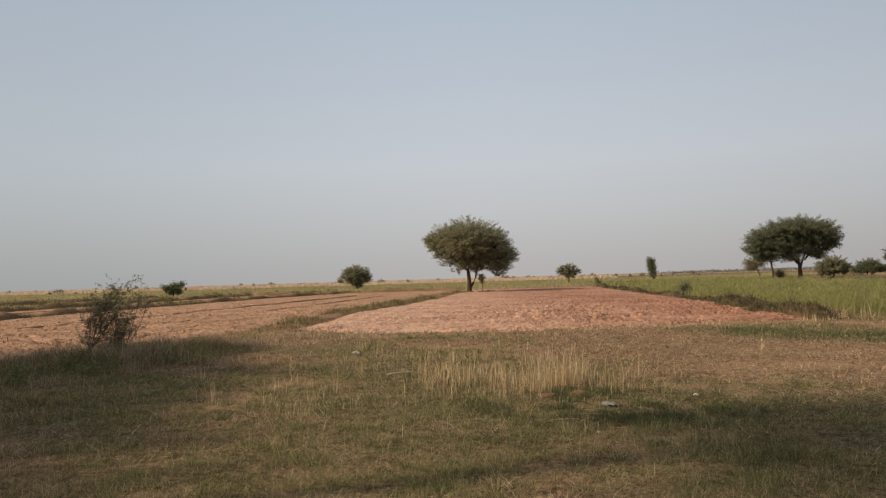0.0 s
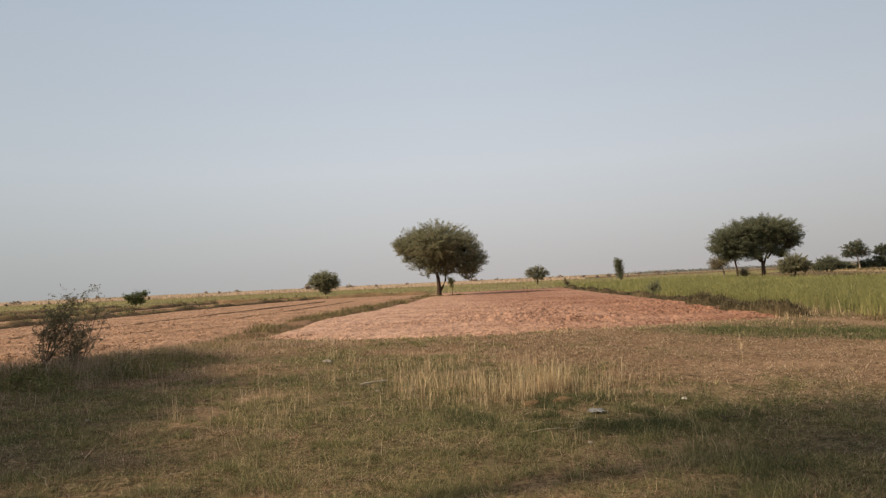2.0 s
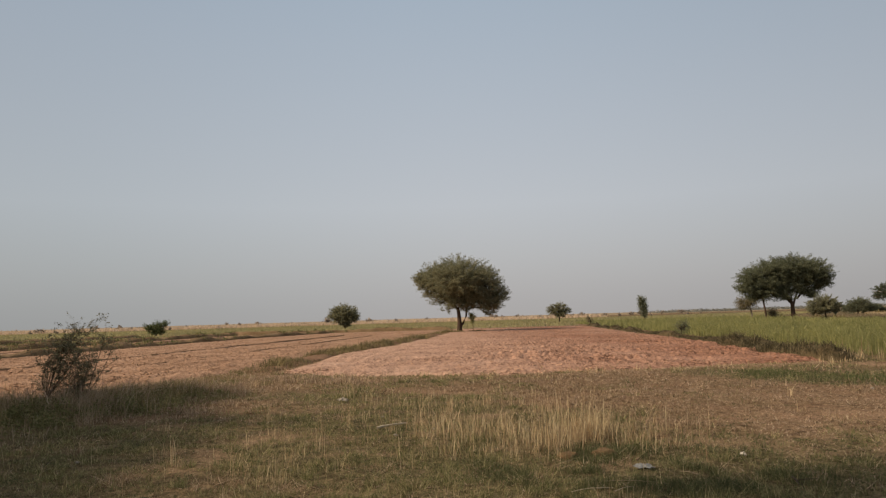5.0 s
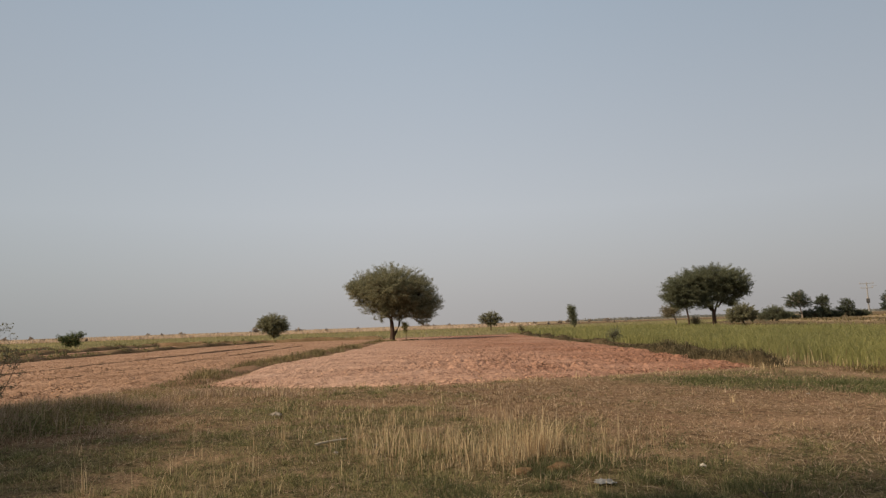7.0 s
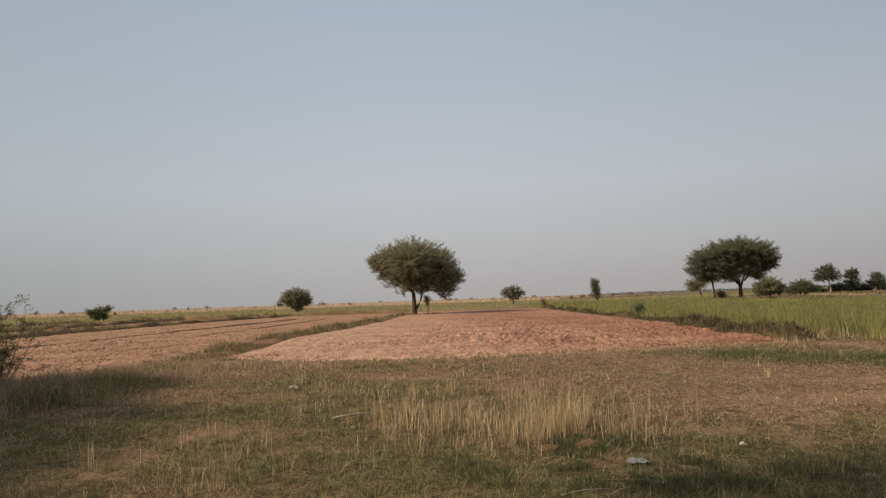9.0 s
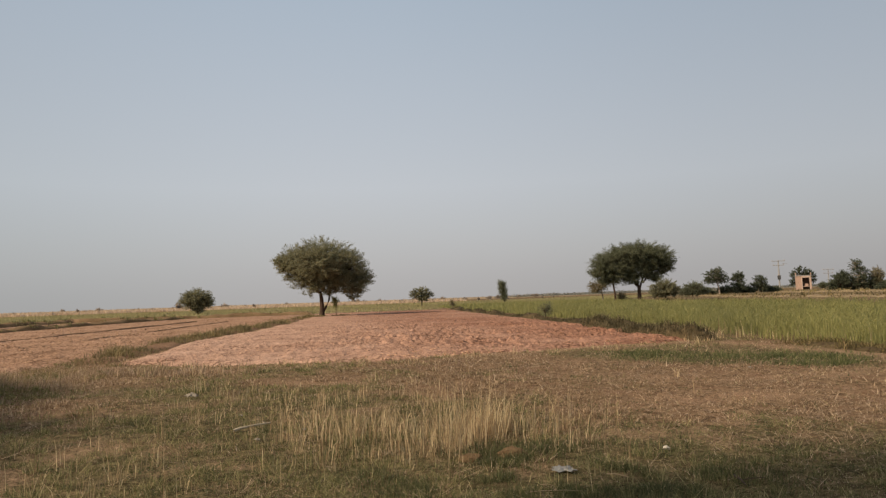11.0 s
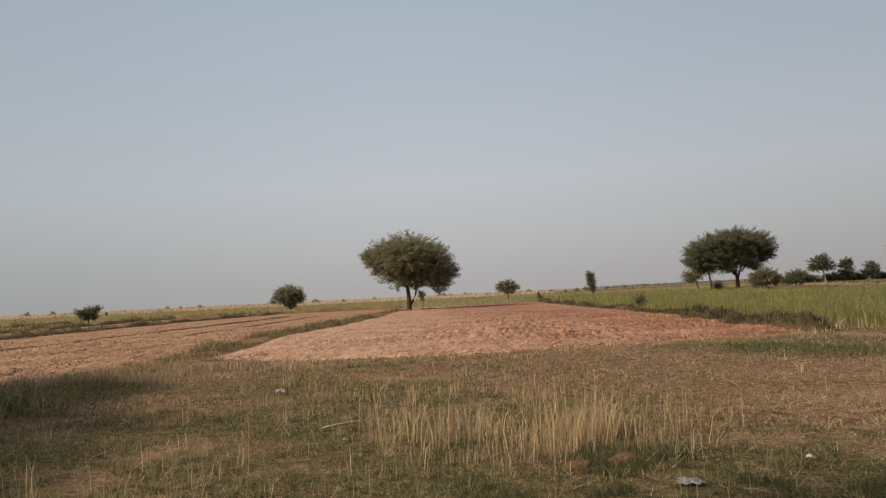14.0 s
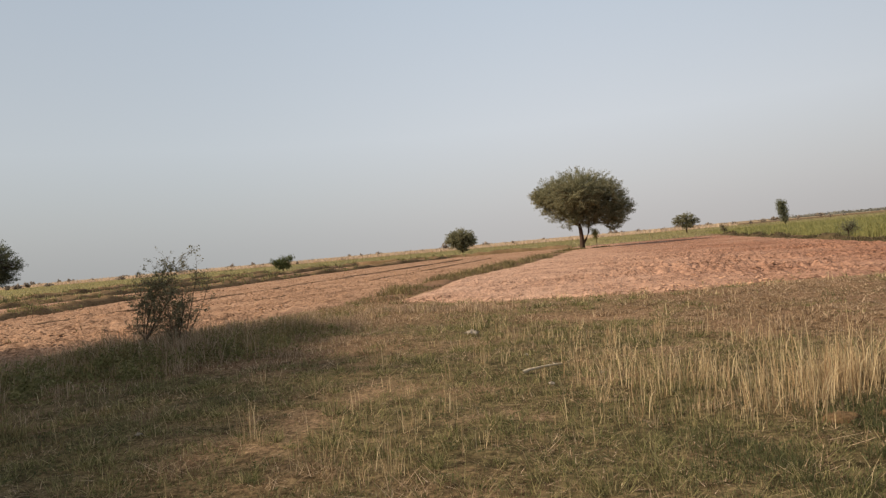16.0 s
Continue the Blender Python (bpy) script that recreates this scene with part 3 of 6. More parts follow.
    sides = np.array([(0, 1, 4), (1, 2, 4), (2, 3, 4), (3, 0, 4), (1, 0, 5), (2, 1, 5), (3, 2, 5), (0, 3, 5)])
    protos = [(octa * r.uniform(0.65, 1.35, (6, 1)) + r.normal(0, 0.06, (6, 3)), sides) for _ in range(6)]
    for k in order[singles:]:
        v, f = protos[k % 6]
        a = r.uniform(0, 6.28)
        rot = np.array([[math.cos(a), -math.sin(a), 0], [math.sin(a), math.cos(a), 0], [0, 0, 1]])
        vs.append(v @ rot.T * np.array([1.3, 1.0, 0.8]) * size[k] + (cx[k], cy[k], z[k]))
        fs.append(f + n0)
        n0 += len(v)
    if vs:
        heap = part("loose_clods", mesh_from("loose_clods", np.concatenate(vs), np.concatenate(fs)), clod, field, "small dry clods of turned pink-brown soil")
        tagged(heap, kind="stuff")
    return field


plough("ploughed_field", PLOUGH_MAIN, 0.06, 0.10, 0.07, 0.72, "freshly ploughed field of pink-brown cloddy soil", 7000, 260, coarse=0.4)
plough("ploughed_strip", PLOUGH_LEFT, 0.03, 0.11, 0.12, 0.8, "ploughed strip of dry pink-brown soil with furrows", 9000, 260, 9.0, 3.0, M_SOIL_TAN, M_CLOD_TAN, coarse=1.1)
plough("ploughed_plot", PLOUGH_FAR, 0.03, 0.10, 0.22, 0.9, "narrow ploughed plot of pale pink-brown soil", 2200, 0, None, 3.0, M_SOIL_TAN, M_CLOD_TAN)


# ---------------------------------------------------------------- grass blades
def blades(x, y, z, height, width, lean=0.25, droop=0.25, rng=RNG, bow=0.35, tilt=None):
    """Bent, tapering blades that stand at the given places; three triangles each."""
    n = len(x)
    face = rng.uniform(0, 2 * np.pi, n)
    tilt = rng.uniform(0, 2 * np.pi, n) if tilt is None else tilt
    s = np.abs(rng.normal(0, lean, n)) * height
    dx, dy = np.cos(tilt) * s, np.sin(tilt) * s
    wx, wy = np.cos(face) * width / 2, np.sin(face) * width / 2
    hm = height * 0.55
    top = height * (1 - droop * rng.random(n))
    zero = np.zeros(n)
    base = np.stack([x, y, z], -1)
    off = [np.stack([-wx, -wy, zero - 0.02], -1), np.stack([wx, wy, zero - 0.02], -1),
           np.stack([dx * bow - wx * 0.8, dy * bow - wy * 0.8, hm], -1), np.stack([dx * bow + wx * 0.8, dy * bow + wy * 0.8, hm], -1),
           np.stack([dx, dy, top], -1)]
    v = np.stack([base + o for o in off], 1).reshape(-1, 3)
    k = np.arange(n)[:, None, None] * 5
    f = (np.array([[0, 1, 2], [1, 3, 2], [2, 3, 4]])[None] + k).reshape(-1, 3)
    return v, f


def spikes(x, y, z, height, width, lean=0.25, droop=0.25, rng=RNG, tilt=None):
    """Short or far blades, one triangle each."""
    n = len(x)
    face = rng.uniform(0, 2 * np.pi, n)
    tilt = rng.uniform(0, 2 * np.pi, n) if tilt is None else tilt
    s = np.abs(rng.normal(0, lean, n)) * height
    wx, wy = np.cos(face) * width / 2, np.sin(face) * width / 2
    base = np.stack([x, y, z], -1)
    zero = np.zeros(n)
    top = height * (1 - droop * rng.random(n))
    v = np.stack([base + np.stack([-wx, -wy, zero - 0.01], -1), base + np.stack([wx, wy, zero - 0.01], -1), base + np.stack([np.cos(tilt) * s, np.sin(tilt) * s, top], -1)], 1)
    return v.reshape(-1, 3), np.arange(3 * n).reshape(-1, 3)


def stuff(name, pieces, mat, label, category):
    vs, fs, n0 = [], [], 0
    for v, f in pieces:
        vs.append(v)
        fs.append(f + n0)
        n0 += len(v)
    me = mesh_from(name, np.concatenate(vs), np.concatenate(fs))
    me.materials.append(mat)
    return tagged(new(name, me), label, category, kind="stuff")


def in_any_plough(x, y, margin=0.0):
    return inside(PLOUGH_MAIN, x, y) & (edge_distance(PLOUGH_MAIN, x, y) > margin) | inside(PLOUGH_LEFT, x, y) & (edge_distance(PLOUGH_LEFT, x, y) > margin)


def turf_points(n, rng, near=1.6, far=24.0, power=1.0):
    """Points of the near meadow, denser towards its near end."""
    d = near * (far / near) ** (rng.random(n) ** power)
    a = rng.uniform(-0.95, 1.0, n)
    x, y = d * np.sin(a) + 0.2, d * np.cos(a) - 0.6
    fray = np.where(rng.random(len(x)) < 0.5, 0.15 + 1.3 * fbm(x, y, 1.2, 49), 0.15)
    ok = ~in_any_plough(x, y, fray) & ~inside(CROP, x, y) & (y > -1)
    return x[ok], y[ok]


def meadow():
    r = np.random.default_rng(21)
    x, y = turf_points(400000, r, power=1.05)
    k = (r.random(len(x)) < 0.25 + 0.85 * step(0.34, 0.5, fbm(x, y, 0.8, 75))) & (r.random(len(x)) < step(0.1, 0.6, edge_distance(TRODDEN, x, y, False)))
    x, y = x[k], y[k]
    g = green_share(x, y)
    is_green = r.random(len(x)) < 0.06 + 1.1 * step(0.12, 0.62, g) * step(0.36, 0.58, fbm(x, y, 0.6, 63))
    d = np.hypot(x, y)
    h = (0.02 + 0.05 * r.random(len(x)) ** 1.5) * (0.35 + 1.3 * fbm(x, y, 0.5, 61)) * (1 + 0.03 * d) * (0.35 + 1.8 * step(0.4, 0.75, fbm(x, y, 0.2, 64, 2)))
    w = np.maximum(0.005, d * 0.0011)
    z = ground_z(x, y)
    # tussocks: small crowded clumps whose blades splay outwards
    cx, cy = turf_points(6400, r, 1.8, 24.0, 0.85)
    cx, cy = cx + r.normal(0, 0.1, len(cx)), cy + r.normal(0, 0.1, len(cx))
    many = r.integers(16, 64, len(cx))
    own = np.repeat(np.arange(len(cx)), many)
    wide = r.uniform(0.025, 0.11, len(cx)) * (0.7 + 0.04 * np.hypot(cx, cy))
    tall = 0.03 + 0.12 * r.random(len(cx)) ** 2.0
    ox, oy = r.normal(0, 1, len(own)) * wide[own], r.normal(0, 1, len(own)) * wide[own] * 0.8
    tx, ty = cx[own] + ox, cy[own] + oy
    th = tall[own] * r.uniform(0.4, 1.2, len(own)) * (1 - 0.72 * step(2.5, 5.0, tx))
    tw = np.maximum(0.005, np.hypot(tx, ty) * 0.0011)
    tgreen = (r.random(len(cx)) < 0.08 + 1.0 * step(0.12, 0.62, green_share(cx, cy)))[own]
    clear = ~in_any_plough(tx, ty, 0.2)
    splay = np.arctan2(oy, ox) + r.normal(0, 0.7, len(own))
    k, q = is_green, tgreen & clear
    stuff("green_turf", [spikes(x[k], y[k], z[k], h[k] * (0.62 + 0.45 * g[k]), w[k] * 0.85, 1.1, 0.5, r),
                         spikes(tx[q], ty[q], ground_z(tx[q], ty[q]), th[q], tw[q] * 0.9, 0.9, 0.4, r, splay[q])], M_TURF_GREEN, "short green turf growing in patches of the meadow", "grass")
    k, q = ~is_green, ~tgreen & clear
    stuff("dry_turf", [spikes(x[k], y[k], z[k], h[k] * 0.7, w[k], 1.8, 0.6, r),
                       spikes(tx[q], ty[q], ground_z(tx[q], ty[q]), th[q] * 1.1, tw[q], 1.1, 0.4, r, splay[q])], M_TURF_DRY, "short dry brown turf covering the meadow", "grass")
    # longer green grass where the turf is lush
    n = 100000
    lx, ly = r.uniform(-6, 12, n), r.uniform(1.0, 17.0, n)
    lx[90000:], ly[90000:] = r.normal(2.5, 0.75, 10000), r.normal(6.0, 0.45, 10000)
    lx[:22000], ly[:22000] = r.normal(1.6, 0.95, 22000), r.normal(6.6, 0.55, 22000)
    lx[22000:29000], ly[22000:29000] = r.normal(3.2, 0.6, 7000), r.normal(3.9, 0.45, 7000)
    lush = 1.2 * np.exp(-((lx - 2.6) ** 2 / 1.6 + (ly - 6.0) ** 2 / 0.7)) + 1.3 * np.exp(-((lx - 1.6) ** 2 / 3.0 + (ly - 6.6) ** 2 / 1.3)) + np.exp(-((lx - 3.1) ** 2 / 0.7 + (ly - 3.9) ** 2 / 0.5)) + np.exp(-((lx + 0.2) ** 2 / 1.6 + (ly - 8.8) ** 2 / 0.6))
    lush = lush + 1.2 * np.exp(-((0.8 * (lx - 8.6) + 0.6 * (ly - 14.2)) ** 2 / 1.2 + (0.6 * (lx - 8.6) - 0.8 * (ly - 14.2)) ** 2 / 6.0)) + 0.5 * step(0.55, 0.75, fbm(lx, ly, 1.1, 67))
    ok = (r.random(n) < 0.85 * lush * step(0.38, 0.62, fbm(lx, ly, 0.4, 69))) & ~in_any_plough(lx, ly, 0.3) & ~inside(CROP, lx, ly)
    lx, ly = lx[ok], ly[ok]
    lh = r.uniform(0.02, 0.11, len(lx)) * (0.4 + fbm(lx, ly, 0.6, 65))
    stuff("lush_grass", [blades(lx, ly, ground_z(lx, ly), lh, np.maximum(0.0035, np.hypot(lx, ly) * 0.0007), 0.9, 0.4, r)], M_LUSH, "longer dark green grass in small lush patches", "grass")
    # a strip of fresh short grass beside the trodden path along the crop
    n = 20000
    u = r.random(n)
    sx, sy = np.interp(u, [0, 0.35, 0.7, 1], [7.3, 8.4, 9.5, 10.5]), np.interp(u, [0, 0.35, 0.7, 1], [17.3, 15.4, 13.6, 12.7])
    off = r.normal(0, 0.6, n)
    sx, sy = sx + 0.85 * off, sy + 0.5 * off
    ok = (r.random(n) < 0.12 + 0.8 * step(0.38, 0.66, fbm(sx, sy, 0.9, 79)) * step(0.0, 0.25, u)) & ~in_any_plough(sx, sy, 0.4)
    sx, sy = sx[ok], sy[ok]
    stuff("short_green_grass", [blades(sx, sy, ground_z(sx, sy), r.uniform(0.03, 0.12, len(sx)) * (0.4 + fbm(sx, sy, 0.8, 80)), np.hypot(sx, sy) * 0.0007, 0.7, 0.4, r)], M_STRIP, "strip of fresh short green grass beside the crop", "grass")
    # straw lying flat
    x, y = turf_points(200000, r, power=0.8)
    k = r.random(len(x)) < (0.12 + 0.9 * step(0.38, 0.65, fbm(x, y, 1.2, 66)) * (1 - 0.6 * green_share(x, y))) * (0.35 + 0.65 * step(3.5, 8.0, np.hypot(x, y))) * (0.45 + 0.8 * step(2.5, 4.5, x) * step(0.35, 0.6, fbm(x, y * 2.5, 1.6, 68)) + 0.6 * step(9.0, 11.5, y) * step(5.0, 3.0, x))
    x, y = x[k], y[k]
    d = np.hypot(x, y)
    a, ln = r.uniform(0, 6.28, len(x)), 0.015 + 0.10 * r.random(len(x)) ** 2.2
    w = np.maximum(0.0009, d * 0.0004)
    z = ground_z(x, y) + 0.012
    c, s = np.cos(a), np.sin(a)
    lift = r.uniform(0, 0.03, len(x))
    v = np.stack([np.stack([x - c * ln - s * w, y - s * ln + c * w, z], -1), np.stack([x - c * ln + s * w, y - s * ln - c * w, z], -1),
                  np.stack([x + c * ln, y + s * ln, z + lift], -1)], 1).reshape(-1, 3)
    stuff("fallen_straw", [(v, np.arange(len(v)).reshape(-1, 3))], M_STRAW_FLAT, "pale dead straw lying flat on the turf", "straw")


def tall_grass():
    """Upright dry stalks in tufts, and the darker long grass round the thorn bush."""
    r = np.random.default_rng(33)
    px, py, ph, pa = [], [], [], []

    def tuft(cx, cy, count, spread, h):
        ox, oy = r.normal(0, spread, count), r.normal(0, spread, count)
        px.append(cx + ox)
        py.append(cy + oy)
        pa.append(np.where(r.random(count) < 0.55, np.arctan2(oy + r.normal(0, 0.4 * spread, count), ox + 0.5 * spread), r.uniform(0, 6.28, count)))
        ph.append(h * r.uniform(0.4, 1.1, count))

    for cx, cy, sx, sy, n, h in ((1.78, 8.15, 0.10, 0.10, 20, 0.7), (0.95, 7.3, 0.16, 0.16, 9, 0.5), (1.3, 7.7, 0.22, 0.18, 17, 0.55), (1.55, 7.95, 0.25, 0.2, 14, 0.55), (2.08, 8.3, 0.2, 0.2, 17, 0.52),
                                 (0.1, 8.6, 0.4, 0.35, 11, 0.45), (0.55, 7.95, 0.28, 0.28, 15, 0.46), (0.3, 7.45, 0.25, 0.18, 7, 0.36), (0.8, 8.5, 0.45, 0.3, 12, 0.46), (0.4, 9.3, 0.7, 0.5, 11, 0.4), (1.4, 8.9, 0.6, 0.4, 9, 0.38),
                                 (2.25, 7.75, 0.2, 0.2, 4, 0.5), (2.85, 8.85, 0.2, 0.3, 4, 0.46), (2.7, 7.3, 0.25, 0.35, 6, 0.4), (2.6, 8.2, 0.35, 0.3, 5, 0.4),
                                 (-0.6, 11.9, 0.6, 0.8, 15, 0.36), (0.4, 11.3, 0.6, 0.8, 13, 0.34), (-0.4, 9.7, 0.45, 0.6, 9, 0.34), (1.2, 11.2, 0.7, 0.7, 8, 0.32), (-1.6, 10.6, 0.7, 0.9, 6, 0.32),
                                 (-2.2, 7.2, 0.6, 0.4, 8, 0.42), (-1.6, 6.7, 0.3, 0.3, 4, 0.4), (-3.4, 9.2, 1.0, 1.0, 7, 0.36), (-0.9, 6.9, 0.5, 0.4, 3, 0.36), (-3.2, 17.0, 1.3, 0.5, 6, 0.36),
                                 (3.3, 17.8, 4.5, 0.6, 26, 0.2), (10.7, 19.1, 0.6, 0.4, 8, 0.28), (11.45, 20.1, 0.4, 0.5, 17, 0.4), (12.4, 21.5, 0.35, 1.6, 4, 0.4), (12.3, 18.2, 0.3, 0.8, 3, 0.34), (12.2, 13.5, 0.25, 1.8, 4, 0.3),
                                 (5.3, 9.3, 1.2, 1.2, 3, 0.26), (8.2, 10.6, 1.0, 1.0, 2, 0.25), (1.6, 5.2, 0.2, 0.15, 3, 0.24)):
        for _ in range(n):
            tuft(r.normal(cx, sx), r.normal(cy, sy), int(r.integers(4, 26)), r.uniform(0.04, 0.16), h * r.uniform(0.55, 1.15))
    x, y, h, lean = (np.concatenate(v) for v in (px, py, ph, pa))
    ok = ~in_any_plough(x, y, 0.5)
    x, y, h, lean = x[ok], y[ok], h[ok], lean[ok]
    w = np.maximum(0.0035, np.hypot(x, y) * 0.00058) * r.uniform(0.5, 1.3, len(x))
    sway = np.where(r.random(len(x)) < 0.14, 0.75, 0.34)
    stuff("dry_grass_tufts", [blades(x, y, ground_z(x, y), h * np.where(r.random(len(x)) < 0.35, 0.5, 1.0), w, sway, 0.2, r, 0.3, lean)], M_STRAW, "tall upright straw-coloured grass tufts in the meadow", "grass")
    # a row of brown withered tufts in front of the ploughed soil
    px, py, ph, pa = [], [], [], []
    for u in (0.05, 0.12, 0.3, 0.36, 0.42, 0.6, 0.66, 0.85, 1.0, 1.3):
        tall = r.uniform(0.18, 0.46)
        for _ in range(int(r.integers(3, 9))):
            tuft(-4.5 + 2.2 * u + r.normal(0, 0.16), 17.8 - 1.2 * u + r.normal(0, 0.3), int(r.integers(10, 34)), r.uniform(0.05, 0.16), tall * r.uniform(0.5, 1.1))
    x, y, h, lean = (np.concatenate(v) for v in (px, py, ph, pa))
    stuff("brown_grass_row", [blades(x, y, ground_z(x, y), h, r.uniform(0.006, 0.013, len(x)), 0.35, 0.3, r, 0.35, lean)], M_STRAW_FLAT, "row of brown withered grass before the ploughed soil", "grass")
    # sparse single stalks
    x, y = turf_points(1300, r)
    k = (x < 3.2) | (r.random(len(x)) < 0.15)
    x, y = x[k], y[k]
    stuff("single_stalks", [blades(x, y, ground_z(x, y), r.uniform(0.08, 0.30, len(x)) * step(2.0, 6.0, np.hypot(x, y)), np.maximum(0.003, np.hypot(x, y) * 0.00055), 0.3, 0.2, r)], M_STRAW, "scattered thin dry stalks standing in the meadow", "grass")
    # long grass on the shaded verge, in tufts
    px, py, ph, pa = [], [], [], []
    n = 4600
    cx, cy = r.uniform(-13, -1.5, n), r.uniform(6.5, 22, n)
    line = edge_distance([(-8.9, 6.5), (-9.4, 10.6), (-7.8, 13.2), (-6.6, 15.8), (-6.4, 18.2)], cx, cy, False)
    ok = (r.random(n) < np.exp(-(line / 2.5) ** 2) * (0.35 + 0.9 * step(0.35, 0.65, fbm(cx, cy, 1.3, 72)))) & ~in_any_plough(cx, cy, 0.1)
    for x0, y0, far in zip(cx[ok], cy[ok], line[ok]):
        tuft(x0, y0, int(r.integers(14, 52)), r.uniform(0.06, 0.24), r.uniform(0.12, 0.6) * (0.3 + 0.7 * float(step(19.0, 13.5, y0))) * (0.35 + 0.65 * math.exp(-(far / 1.8) ** 2)) * (0.35 + 0.65 * float(step(-3.2, -6.0, x0) * step(-11.0, -8.0, x0))))
    for _ in range(90):
        tuft(r.normal(-6.9, 0.8), r.normal(12.3, 0.6), int(r.integers(14, 46)), r.uniform(0.06, 0.2), r.uniform(0.3, 0.72))
    x, y, h, lean = (np.concatenate(v) for v in (px, py, ph, pa))
    mixed = fbm(x, y, 0.9, 71) + r.normal(0, 0.14, len(x))
    z, w = ground_z(x, y), r.uniform(0.005, 0.012, len(x))
    k = mixed < 0.50
    stuff("long_green_grass", [blades(x[k], y[k], z[k], h[k], w[k], 0.6, 0.4, r, 0.4, lean[k])], M_VERGE, "long dull green grass on the field verge", "grass")
    k = mixed >= 0.50
    stuff("long_dry_grass", [blades(x[k], y[k], z[k], h[k] * 1.15, w[k] * 0.8, 0.42, 0.3, r, 0.4, lean[k])], M_STRAW_FLAT, "long withered grass on the field verge", "grass")


def herbs():
    """Low leafy weeds: big-leaved clumps on the verge, small ones in the turf."""
    r = np.random.default_rng(58)

    def clump(n_, x0, y0, wide, tall):
        p = r.normal(0, 1, (n_, 3)) * np.array([wide, wide, 0])
        p[:, 2] = tall * r.random(n_) ** 0.8 * np.exp(-(p[:, 0] ** 2 + p[:, 1] ** 2) / (2.5 * wide * wide))
        return p + np.array([x0, y0, float(ground_z(x0, y0)) + 0.01])

    pts = []
    for _ in range(150):
        u = r.random()
        x0, y0 = -9.4 + 3.6 * u + r.normal(0, 0.7), 8.8 + 4.6 * u + r.normal(0, 0.9)
        if not in_any_plough(np.array([x0]), np.array([y0]), 0.1)[0]:
            pts.append(clump(int(r.integers(60, 200)), x0, y0, r.uniform(0.08, 0.26), r.uniform(0.12, 0.42)))
    v, f = leaf_cards(np.concatenate(pts), 0.028, r, 0.7)
    stuff("verge_weeds", [(v, f)], M_WEED_GREEN, "low leafy green weeds on the field verge", "weeds")
    pts = []
    for _ in range(900):
        x0, y0 = r.uniform(-6, 5.5), r.uniform(2.2, 11.0)
        if r.random() < 0.15 + float(green_share(x0, y0)):
            pts.append(clump(int(r.integers(14, 46)), x0, y0, r.uniform(0.03, 0.11), r.uniform(0.02, 0.06)))
    v, f = leaf_cards(np.concatenate(pts), 0.011, r, 0.5)
    stuff("meadow_herbs", [(v, f)], M_LUSH, "tiny dark green herbs growing among the turf", "weeds")


